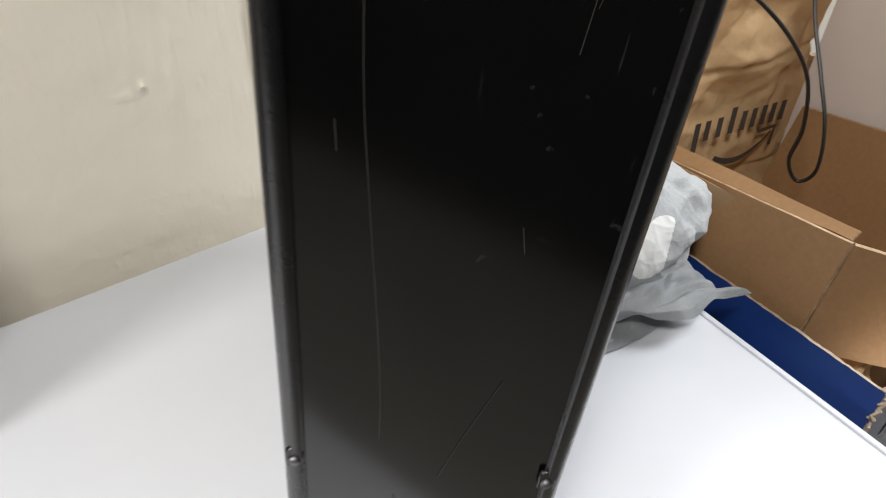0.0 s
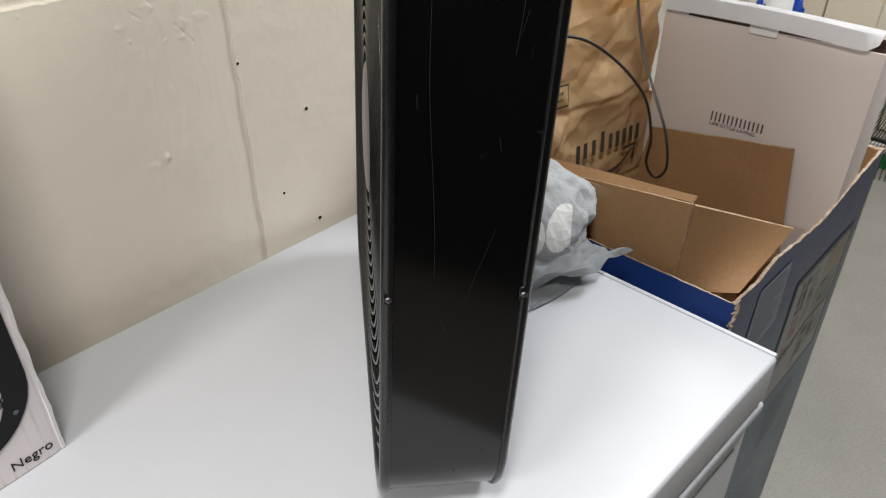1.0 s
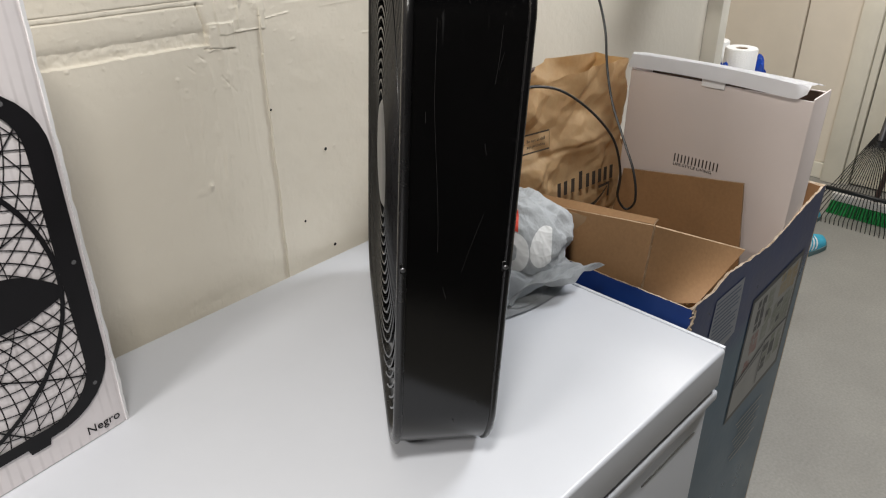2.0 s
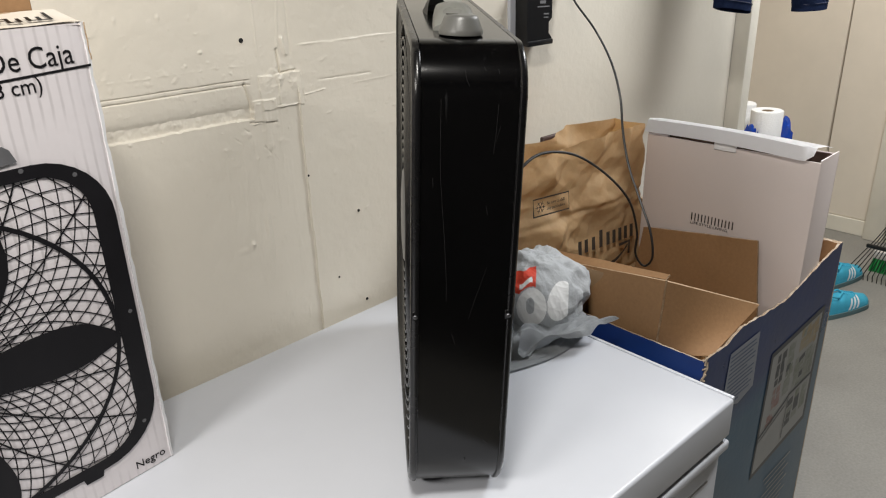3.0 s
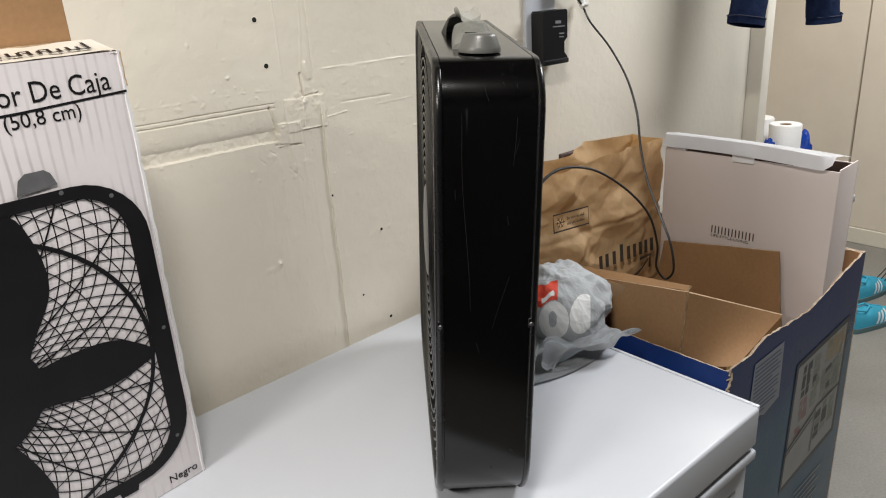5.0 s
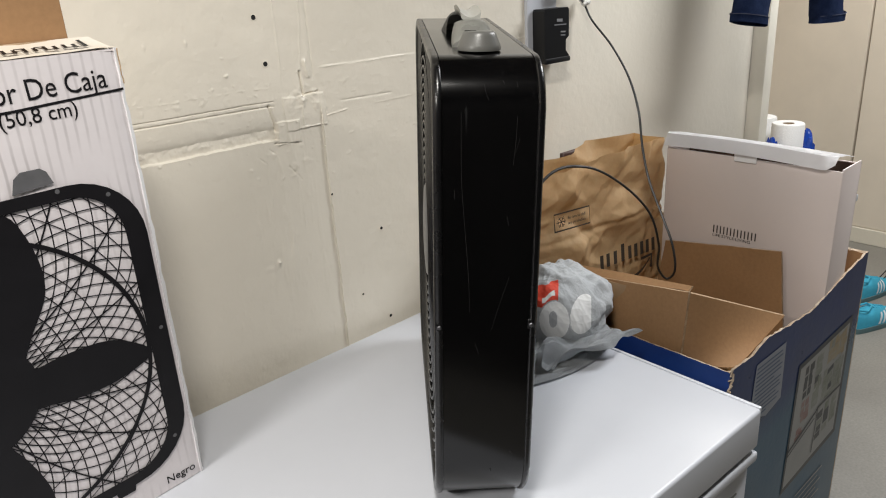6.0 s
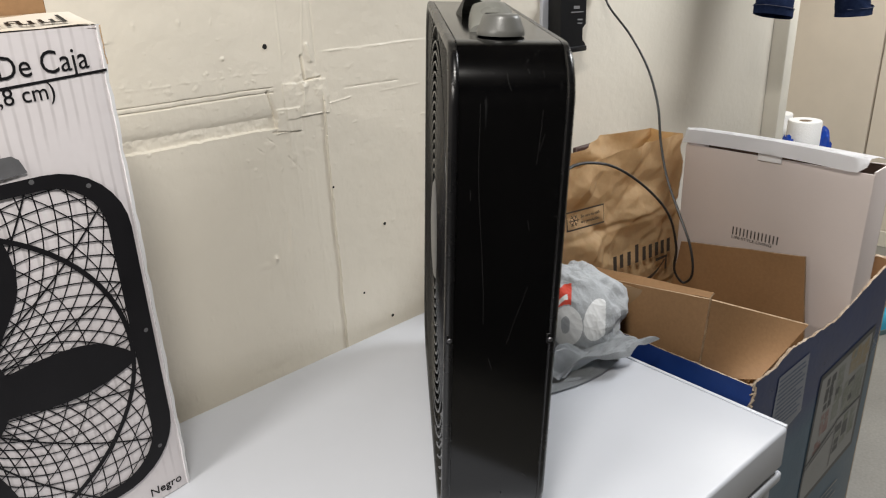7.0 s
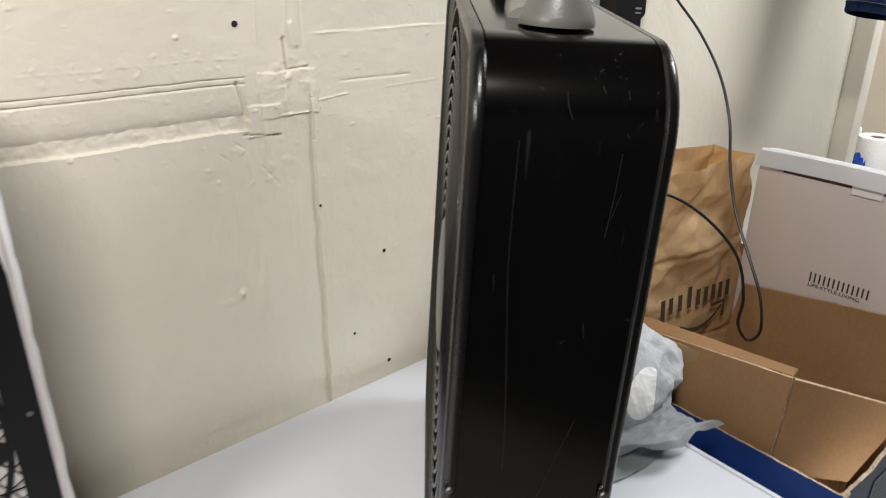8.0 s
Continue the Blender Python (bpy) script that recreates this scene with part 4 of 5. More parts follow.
        for i in range(nx):
            for j in range(nz):
                p, q = a + (b_ - a) * (i + rng.uniform(-0.25, 0.1)) / nx, z0 + (z1 - z0) * (j + rng.uniform(-0.2, 0.1)) / nz
                w, hgt = (b_ - a) / nx * rng.uniform(0.8, 1.2), (z1 - z0) / nz * rng.uniform(0.8, 1.2)
                quad("picture_block", [(p, q), (p + w, q + 0.003), (p + w * 0.95, q + hgt + 0.003), (p, q + hgt)], rng.choice((m, m, m, m, m, m, PICDARK if m is PICGREEN else PICGREEN)), 0.0014 + 0.00001 * (i * 7 + j), pic)
    part("picture_bar", stroke([(0.270, 0.590), (0.385, 0.632), (0.395, 0.640), (0.508, 0.648)], 0.006, y=-0.0020), PICDARK, pic, smooth=False)
    part("picture_bar", stroke([(0.268, 0.578), (0.385, 0.618)], 0.003, y=-0.0020), PICDARK, pic, smooth=False)
    part("picture_bar", stroke([(0.392, 0.528), (0.396, 0.636)], 0.003, y=-0.0020), PICDARK, pic, smooth=False)
    for k in range(8):
        part("print_bar", stroke([(0.34 + 0.012 * (k % 3), 0.44 - 0.016 * k), (0.47 - 0.02 * (k % 2), 0.45 - 0.016 * k)], 0.004, y=-0.0011), PICGREY, front, smooth=False)
    return c


blue_carton()


# ---- brown box inside the blue one ----
def sheet(rows, thick, mats, parent, name, label=""):
    """A folded board sheet through rows of points, thickened along the local normal."""
    grid = [[Vector(p) for p in r] for r in rows]
    nrm = (grid[0][-1] - grid[0][0]).cross(grid[-1][0] - grid[0][0]).normalized() * thick
    bm = bmesh.new()
    f = [[bm.verts.new(p) for p in r] for r in grid]
    g = [[bm.verts.new(p + nrm) for p in r] for r in grid]
    R_, C = len(f), len(f[0])
    for i in range(R_ - 1):
        for j in range(C - 1):
            bm.faces.new((f[i][j], f[i][j + 1], f[i + 1][j + 1], f[i + 1][j])).material_index = 0
            bm.faces.new((g[i][j], g[i + 1][j], g[i + 1][j + 1], g[i][j + 1])).material_index = 1
    def strip(a, b):
        for k in range(len(a) - 1):
            bm.faces.new((a[k], a[k + 1], b[k + 1], b[k])).material_index = 2
    strip(f[0], g[0])
    strip(f[-1], g[-1])
    strip([r[0] for r in f], [r[0] for r in g])
    strip([r[-1] for r in f], [r[-1] for r in g])
    return part(name, bm, mats, parent, label)


def lerp_rows(quad, nu, nv, wav=0.0, seed=0.0):
    a, b, c, d = (Vector(p) for p in quad)
    rows = []
    for j in range(nv + 1):
        v = j / nv
        rows.append([(a + (b - a) * (i / nu)) * (1 - v) + (d + (c - d) * (i / nu)) * v + Vector((wav * fbm(i * 0.35, j * 0.35, seed, 2), wav * 0.3 * fbm(i * 0.3, j * 0.3, seed + 3, 2), 0)) for i in range(nu + 1)])
    return rows


def brown_box():
    o = Vector((0.565, -0.535, 0.55))
    c = thing("brown_box", pose(*o), "open brown corrugated box with raised flaps", "box")
    mats = [CARD, CARDIN, CARDEDGE]

    def P(x, y, z):
        return Vector((x, y, z)) - o

    # near flap in two stretches, bent at a crease
    sheet(lerp_rows([P(0.588, -0.150, 0.850), P(0.566, -0.446, 0.858), P(0.572, -0.452, 1.003), P(0.602, -0.150, 0.950)], 14, 6, 0.0018, 1), 0.005, mats, c, "near_flap", "raised creased brown flap")
    sheet(lerp_rows([P(0.566, -0.4465, 0.858), P(0.615, -0.526, 0.868), P(0.772, -0.530, 0.912), P(0.572, -0.4525, 1.003)], 10, 6, 0.0006, 2), 0.005, mats, c, "near_flap_end", "bent end of the brown flap")
    sheet(lerp_rows([P(0.600, -0.15, 0.949), P(0.575, -0.448, 1.000), P(0.588, -0.448, 1.006), P(0.616, -0.15, 0.962)], 14, 2, 0.003, 5), 0.003, mats, c, "flap_fold", "folded-back board along the flap edge")
    # far flap against the white box
    sheet(lerp_rows([P(0.868, -0.492, 0.80), P(0.868, -0.190, 0.80), P(0.876, -0.208, 0.954), P(0.872, -0.468, 0.992)], 10, 8, 0.003, 3), 0.005, [CARDIN, CARDIN, CARDEDGE], c, "far_flap", "tall raw brown flap")
    for nm, q in (("near_wall", [P(0.572, -0.15, 0.56), P(0.572, -0.52, 0.56), P(0.570, -0.52, 0.862), P(0.585, -0.15, 0.852)]),
                  ("far_wall", [P(0.862, -0.52, 0.56), P(0.862, -0.15, 0.56), P(0.866, -0.15, 0.80), P(0.866, -0.52, 0.80)]),
                  ("front_wall", [P(0.578, -0.528, 0.56), P(0.860, -0.528, 0.56), P(0.860, -0.528, 0.84), P(0.590, -0.528, 0.80)]),
                  ("back_wall", [P(0.862, -0.144, 0.56), P(0.575, -0.144, 0.56), P(0.580, -0.144, 0.84), P(0.862, -0.144, 0.84)])):
        sheet(lerp_rows(q, 6, 4, 0.002, 7), 0.005, mats, c, nm)
    part("bottom", box(0.572 - o.x, 0.866 - o.x, -0.528 - o.y, -0.145 - o.y, 0, 0.006), CARDIN, c)
    part("tape", box(-0.0005, 0.0005, -0.055, 0.055, -0.066, 0.060), mat("packing_tape", (0.34, 0.22, 0.12), 0.25, vary=0.1), c, "glossy brown packing tape").matrix_basis = pose(*(P(0.5815, -0.29, 0.912)), 0, -3, 5)
    return c


brown_box()
support = thing("carton_filler", pose(0.83, -0.27, 0.01), "stacked brown boxes filling the blue box", "box")
part("lower_box", box(-0.27, 0.255, -0.262, 0.262, 0.0, 0.30, 0.004, 1), CARD, support)
part("upper_box", box(-0.27, 0.255, -0.262, 0.262, 0.302, 0.538, 0.004, 1), CARD, support)


def crumpled_paper(name, m, sx, sy, sz, seed):
    bm = bmesh.new()
    bmesh.ops.create_icosphere(bm, subdivisions=4, radius=1.0)
    for v in bm.verts:
        p = v.co.copy()
        k = 1 + 0.45 * noise.cell(p * 2.2 + Vector((seed, 0, 0))) * 0.5 + 0.35 * noise.turbulence(p * 1.8 + Vector((seed, 1, 2)), 3, True) - 0.2
        v.co = Vector((p.x * sx, p.y * sy, max(p.z, -0.55) * sz + 0.55 * sz)) * 1.0
        v.co.x *= k
        v.co.y *= k
        v.co.z *= k
    ob = link_mesh(name, bm, KRAFT, smooth=False)
    ob.matrix_world = m
    return tagged(ob, "crumpled brown packing paper in the open box", "packing paper", "packing paper in the box")


for k, (x, y, z, a) in enumerate(((0.64, -0.455, 0.555, 10), (0.68, -0.36, 0.555, 70), (0.76, -0.44, 0.555, 140), (0.78, -0.27, 0.555, 30), (0.66, -0.24, 0.555, 200))):
    crumpled_paper("packing_paper", pose(x, y, z, 0, 0, a), 0.062, 0.055, 0.13, k * 3.3)
crumpled_paper("packing_paper", pose(0.618, -0.492, 0.555, 0, 0, 45), 0.045, 0.022, 0.185, 17.0)


# ---- white gift box ----
def white_box():
    c = thing("white_box", pose(0.890, -0.186, 0.55, 0.5, 0, 2.3), "tall off-white card box with lid ajar in blue box", "box")
    Wd, Dp = 0.358, 0.095
    th = 0.003
    # local x goes away from the near face, y runs along it towards the room
    def slab(name, x0, x1, y0, y1, z0, z1, m=WHITECARD, label=""):
        return part(name, box(x0, x1, -y1, -y0, z0, z1, 0.0012, 2), m, c, label)
    near = slab("near_face", 0, th, 0, Wd, 0, 0.612)
    slab("far_face", Dp - th, Dp, 0, Wd, 0, 0.610)
    slab("end_face", th, Dp - th, Wd - th, Wd, 0, 0.616)
    slab("end_face", th, Dp - th, 0, th, 0, 0.616)
    slab("bottom", th, Dp - th, th, Wd - th, 0, th)
    slab("liner", Dp - 0.0065, Dp - 0.0035, 0.004, Wd - 0.004, 0.30, 0.609, INNERDARK)
    # lid: hinged at the far face, propped so that its turned-down lip stands over the gap
    rows = []
    n = 24
    prof = [(Dp - 0.001, 0.6225), (0.060, 0.640), (0.016, 0.6530), (0.007, 0.6550), (0.0010, 0.6525), (-0.0100, 0.6285)]
    for dx, z in prof:
        row = []
        for i in range(n + 1):
            f = i / n
            y = 0.002 - (Wd - 0.010) * f
            near_ = min(1.0, max(0.0, (Dp - dx) / 0.07))
            drop = near_ * (0.010 + 0.004 * f - 0.0050 * math.sin(math.pi * f)) + 0.003 * f
            if dx < 0.0 and f > 0.94:
                drop -= 0.014 * ((f - 0.94) / 0.06) ** 2
            row.append((dx, y, z - drop))
        rows.append(row)
    bm = loft(rows, closed=False)
    bmesh.ops.solidify(bm, geom=bm.faces[:], thickness=0.0022)
    part("lid", bm, WHITEPAPER, c, "white folded lid lip standing ajar")
    part("inner_board", box(0.0045, Dp - 0.0045, -Wd + 0.0045, -0.0045, 0.560, 0.563), INNERDARK, c, "raw brown inner board")
    # small locking tab
    bm = box(-0.0030, -0.0008, -0.198, -0.152, 0.604, 0.622, 0.0008, 1)
    tab = part("locking_tab", bm, WHITEPAPER, c, "bright white locking tab")
    part("tab_fold", box(-0.0030, 0.020, -0.196, -0.154, 0.6215, 0.6240, 0.0006, 1), WHITEPAPER, c)
    # maker's mark as a row of plain upright bars
    for k in range(13):
        part("mark_bar", stroke([(0.0075 * k, 0), (0.0075 * k, 0.0170)], 0.0026), INKBROWN, near, smooth=False).matrix_basis = pose(-0.0003, -0.121, 0.4425, 0, 0, -90)
    words("small_print", "LIFE\u00b7STYLE\u00b7LIVING", 0.0085, INKBROWN, near, pose(-0.0007, -0.119, 0.4345, 90, 0, -90), wide=1.22)
    return c


white_box()


# ---- paper bag ----
def paper_bag():
    c = thing("paper_bag", pose(0.72, -0.150, 0.55), "crumpled brown kraft paper grocery bag standing open in the box", "paper bag")
    # outline of the bag, front face towards the room, with side gussets
    def section(z, u):
        w0, w1 = -0.235 + 0.01 * u, 0.188 - 0.004 * u
        lean = -0.045 + 0.02 * u
        d = 0.12 - 0.05 * u
        pts = []
        def add(x0, y0, x1, y1, n):
            for i in range(n):
                t = i / n
                pts.append((x0 + (x1 - x0) * t, y0 + (y1 - y0) * t))
        yf = lean + 0.02 * u
        add(w0, yf + 0.045, w1, yf - 0.022, 170)
        add(w1, yf - 0.022, w1 - 0.012, yf + d * 0.5, 8)
        add(w1 - 0.012, yf + d * 0.5, w1, yf + d, 8)
        add(w1, yf + d, w0, yf + d + 0.045, 44)
        add(w0, yf + d + 0.045, w0 + 0.012, yf + d * 0.5 + 0.045, 8)
        add(w0 + 0.012, yf + d * 0.5 + 0.045, w0, yf + 0.045, 8)
        return pts
    rows = []
    N = 210
    for j in range(N + 1):
        u = j / N
        ring = []
        for k, (x, y) in enumerate(section(0, u)):
            top = 0.606 + 0.075 * x + 0.004 * math.sin(x * 20) + 0.006 * fbm(x * 20, 2, 2, 2)
            if y > -0.03:
                top += 0.012
            z = top * u
            q = Vector((x, y, z))
            amp = 0.35 + 0.65 * min(1, max(0, (u - 0.15) * 1.6))
            warp = q + 0.02 * noise.noise_vector(q * 9)
            dd = 0.006 * fbm(x * 5, z * 5, 8, 2)
            # straight sharp folds in many directions, each fading in and out
            for k, (ang, fr, slope) in enumerate(((12, 6.1, 0.10), (58, 8.3, 0.10), (101, 7.2, 0.09), (143, 11.5, 0.09), (31, 15.7, 0.08), (78, 19.3, 0.08), (165, 23.0, 0.07), (122, 30.0, 0.06))):
                a = radians(ang)
                ph = (warp.x * math.cos(a) + warp.z * math.sin(a) + 0.5 * warp.y) * fr + 0.37 * k
                mask = min(1.0, max(0.0, 0.55 + 1.5 * noise.noise(q * (4 + 0.4 * fr) + Vector((k * 7, 0, k)))))
                dd += amp * mask * 2.4 * slope / fr * (abs(ph % 1.0 - 0.5) - 0.25)
            # horizontal fold lines
            for zf in (0.30, 0.47):
                dd -= 0.004 * math.exp(-((z - zf - 0.06 * x) / 0.006) ** 2)
            ring.append((x + 0.3 * dd, y - dd, z))
        rows.append(ring)
    bm = loft(rows, True, True, False)
    bmesh.ops.solidify(bm, geom=bm.faces[:], thickness=0.0009)
    body = part("body", bm, KRAFT, c)
    return c


bag = paper_bag()


def bag_marks():
    """Print on the bag's face: a chill label, a row of blocks and a curved arrow, laid just off the paper."""
    def at(x, z, off=0.016):
        u = z / 0.622
        t = (x + 0.235) / 0.42
        yf = -0.045 + 0.04 * u + 0.045 - 0.067 * t
        return yf - off
    # the label
    m = pose(-0.150, at(-0.150, 0.495), 0.493, -5, 0, -9)
    def ink(name, bm, mm, parent=bag, label=""):
        ob = part(name, bm, INKBROWN, parent, label, smooth=False)
        ob.matrix_basis = mm
        return ob
    fr = bmesh.new()
    stroke([(0, 0), (0.094, 0.0), (0.094, 0.036), (0, 0.036), (0, -0.001)], 0.0032, fr)
    label = ink("chill_label", fr, m, bag, "outlined cold-storage label")
    sf = bmesh.new()
    for i in range(6):
        a = math.pi * i / 3
        stroke([(0.018, 0.018), (0.018 + 0.0125 * math.cos(a), 0.018 + 0.0125 * math.sin(a))], 0.0016, sf)
        for s in (-1, 1):
            stroke([(0.018 + 0.007 * math.cos(a), 0.018 + 0.007 * math.sin(a)), (0.018 + 0.0105 * math.cos(a + s * 0.4), 0.018 + 0.0105 * math.sin(a + s * 0.4))], 0.0013, sf)
    part("snowflake", sf, INKBROWN, label, smooth=False)
    words("label_text", "Be sure to chill", 0.0088, INKBROWN, label, pose(0.035, -0.0006, 0.0205, 90, 0, 0), wide=0.88)
    words("label_text", "any perishables", 0.0088, INKBROWN, label, pose(0.035, -0.0006, 0.0095, 90, 0, 0), wide=0.88)
    # a row of bold blocks and the curved arrow
    base = pose(-0.034, at(-0.03, 0.39, 0.018), 0.384, -3, -2, -9)
    for k, x in enumerate((0.003, 0.021, 0.042, 0.064, 0.085, 0.103, 0.121, 0.138, 0.156)):
        ink("mark_bar", stroke([(x, -0.016 if k == 0 else 0.0), (x, 0.040 if k == 3 else 0.030)], 0.0095), base)
    bm = bmesh.new()
    pts = [(0.045 + 0.10 * t, -0.055 + 0.018 * t + 0.022 * (2 * t - 1) ** 2) for t in [i / 14 for i in range(15)]]
    stroke(pts, 0.0085, bm, taper=[0.5 + 0.6 * math.sin(math.pi * min(1, i / 14 + 0.15)) for i in range(15)])
    stroke([(0.118, -0.010), (0.150, -0.008), (0.147, -0.038)], 0.007, bm, y=-0.0007)
    ink("mark_arrow", bm, base)


bag_marks()
dark = thing("dark_board", pose(0.80, -0.02, 0.55), "dark brown board edge behind the paper bag", "board")
part("sheet", box(-0.060, 0.075, -0.006, 0.006, 0.0, 0.604, 0.002, 1), POLE, dark)


# ---- grey shirt ----
def shirt():
    # folded bundle over a flat sleeve that hangs past the freezer's edge
    o = Vector((0.40, -0.30, 0.9))
    c = thing("t_shirt", pose(*o), "crumpled grey cotton t-shirt with red and white print on the freezer", "t-shirt")
    bm = bmesh.new()
    bmesh.ops.create_uvsphere(bm, u_segments=400, v_segments=250, radius=1.0)
    for v in bm.verts:
        p = v.co.copy()
        d = p.normalized()
        fold = 0.10 * math.sin(9 * d.x + 5 * d.z + 3 * fbm(d.x * 2, d.y * 2, d.z * 2, 2)) * (0.5 + 0.5 * d.x)
        q = noise.ridged_multi_fractal(d * 1.7 + Vector((3, 1, 0)), 0.9, 2.0, 3, 1.0, 2.0)
        wr = noise.ridged_multi_fractal(Vector((d.x * 3 + d.z, d.y * 3 - d.z, d.z * 1.2)) + Vector((1, 7, 2)), 0.8, 2.1, 3, 1.0, 2.0)
        k = 1 + 0.07 * (q - 1.2) + 0.035 * (wr - 1.2) + 0.75 * fold + 0.10 * fbm(d.x * 1.5, d.y * 1.5, d.z * 1.5 + 4, 2)
        calm = max(0.0, -(d.x * 0.64 + d.y * 0.77))
        k = 1 + (k - 1) * (1 - 0.72 * calm)
        z = max(d.z, -0.62)
        v.co = Vector((0.060 + 0.100 * d.x * k, 0.046 + 0.088 * d.y * k, 0.046 + 0.090 * z * k - 0.01 * d.x))
        v.co.z = max(v.co.z, 0.001 + 0.002 * fbm(p.x * 6, p.y * 6, 0, 2))
    for f in bm.faces:
        p = f.calc_center_median()
        dx, dy, b = p.x - 0.060, p.y - 0.046, p.z
        a = dx * 0.648 - dy * 0.762
        if dx * 0.762 + dy * 0.648 > 0.0:
            continue
        zero = ((a + 0.009) / 0.026) ** 2 + ((b - 0.066) / 0.034) ** 2
        hole = ((a + 0.011) / 0.0075) ** 2 + ((b - 0.070) / 0.015) ** 2
        second = ((a - 0.041) / 0.023) ** 2 + ((b - 0.070) / 0.033) ** 2
        if (zero < 1 and hole > 1) or (second < 1 and a < 0.055):
            f.material_index = 2
        elif a < -0.002 and b > 0.090 and b < 0.128 + 0.3 * a and zero > 1.12:
            swirl = abs(b - 0.106 - 0.006 * math.sin((a + 0.02) * 160)) < 0.0032 and -0.030 < a < -0.008
            f.material_index = 2 if swirl else 1
    part("crumpled_body", bm, [JERSEY, REDINK, WHITEINK], c, "bunched grey cotton with red and white print")
    # sheets of cloth lying in front: folded body and sleeve
    def cloth(name, outline_fn, nu, nv, height_fn, thick=0.0022, label=""):
        rows = []
        for j in range(nv + 1):
            rows.append([])
            for i in range(nu + 1):
                u, v_ = i / nu, j / nv
                x, y = outline_fn(u, v_)
                rows[-1].append((x, y, height_fn(u, v_, x, y)))
        b = loft(rows, closed=False)
        bmesh.ops.solidify(b, geom=b.faces[:], thickness=thick)
        return part(name, b, JERSEY, c, label)

    cloth("sleeve", lambda u, v: (-0.075 + 0.16 * u + 0.01 * math.sin(7 * v), -0.020 - 0.098 * v * (0.30 + 0.70 * u) + 0.010 * math.sin(9 * u) * v),
          60, 40, lambda u, v, x, y: 0.040 - 0.022 * v + 0.014 * math.sin(3.1 * u + 5.2 * v + 2.2 * math.sin(3 * u)) * (1 - 0.3 * v) + 0.005 * fbm(u * 6, v * 5, 1, 2) + 0.020 * u * v - 0.011 * math.exp(-((v - 0.50 - 0.22 * u) / 0.075) ** 2) + 0.004 * math.exp(-((v - 0.93) / 0.05) ** 2), label="grey sleeve with a stitched hem")
    cloth("body_fold", lambda u, v: (-0.115 + 0.22 * u, 0.030 - 0.100 * v * (0.55 + 0.35 * math.sin(2.6 * u)) - 0.012 * math.sin(6 * u)),
          60, 30, lambda u, v, x, y: 0.026 - 0.021 * v ** 1.5 + 0.008 * math.sin(6 * u + 4 * v) * (1 - v) + 0.003 * fbm(u * 8, v * 6, 5, 2))
    cloth("under_fold", lambda u, v: (-0.120 + 0.21 * u, 0.030 - 0.115 * v * (0.6 + 0.3 * math.sin(2.4 * u + 0.3))),
          50, 24, lambda u, v, x, y: 0.010 - 0.006 * v ** 2 + 0.003 * math.sin(8 * u + 2 * v) * (1 - v))
    return c


shirt_ob = shirt()


# ---- fan cord, charger, wall plate ----
cord = thing("power_cord", pose(0.33, -0.2, 0.9), "thin black power cord looped from the fan up to the wall", "cord")
CORD = [(0.250, -0.330, 1.06), (0.330, -0.262, 1.13), (0.46, -0.228, 1.198), (0.55, -0.239, 1.197), (0.62, -0.266, 1.155), (0.68, -0.291, 1.088), (0.708, -0.298, 1.015), (0.718, -0.292, 0.962),
        (0.728, -0.307, 0.936), (0.735, -0.321, 0.957), (0.742, -0.307, 1.008), (0.752, -0.274, 1.059), (0.77, -0.229, 1.12), (0.785, -0.199, 1.185), (0.80, -0.177, 1.252),
        (0.82, -0.136, 1.317), (0.84, -0.076, 1.377), (0.855, -0.010, 1.429), (0.848, 0.010, 1.468), (0.800, 0.012, 1.505)]
o = Vector((0.33, -0.2, 0.9))
part("cable", tube([p - o for p in smooth_path(CORD, 8)], 0.0031, 8, 0.75), RUBBER, cord)
part("plug", box(0.755 - o.x, 0.805 - o.x, -0.005 - o.y, 0.0215 - o.y, 1.490 - o.z, 1.520 - o.z, 0.006, 3), RUBBER, cord, "black moulded plug")
bm = bmesh.new()
for k in range(6):
    a = k * 1.05
    box(-0.011, 0.011, -0.004, 0.004, -0.006, 0.006, 0.002, 1, bm=bm)
    bmesh.ops.transform(bm, matrix=pose(0.002, 0.001, 0.003, 31, 17, 40), verts=bm.verts)
part("tag", bm, CLEAR, cord, "crumpled clear film tag").matrix_basis = pose(0.848 - o.x, 0.004 - o.y, 1.461 - o.z)

plate = thing("outlet_plate", pose(0.745, WALL_Y - 0.003, 1.49), "white plastic wall outlet plate", "outlet")
part("cover", box(-0.058, 0.035, -0.006, 0.004, -0.125, 0.075, 0.003, 2), ENAMEL, plate)
part("socket", box(-0.018, 0.018, -0.0075, -0.0055, 0.022, 0.058, 0.001, 1), TRIM, plate)

charger = thing("battery_charger", pose(0.738, -0.004, 1.352), "black plastic battery charger plugged into the wall", "charger")
prof = [(-0.043, 0.0), (0.045, 0.0), (0.048, 0.003), (0.048, 0.012), (0.036, 0.022), (0.036, 0.044), (0.048, 0.052), (0.048, 0.106), (0.044, 0.110), (-0.043, 0.110), (-0.047, 0.106), (-0.047, 0.004)]
prof = [(x * 0.82, z) for x, z in prof]
bm = loft([[(x, -0.006, z) for x, z in prof], [(x * 1.02, -0.002, z) for x, z in prof], [(x * 1.02, 0.026, z) for x, z in prof]], True, True, True)
part("case", bm, CHARGER, charger)
part("mark", stroke([(0.000, 0.086), (0.018, 0.085)], 0.0060, y=-0.0066), CHGTEXT, charger, smooth=False)
part("text_bar", stroke([(-0.008, 0.077), (0.030, 0.076)], 0.0022, y=-0.0066), CHGTEXT, charger, smooth=False)
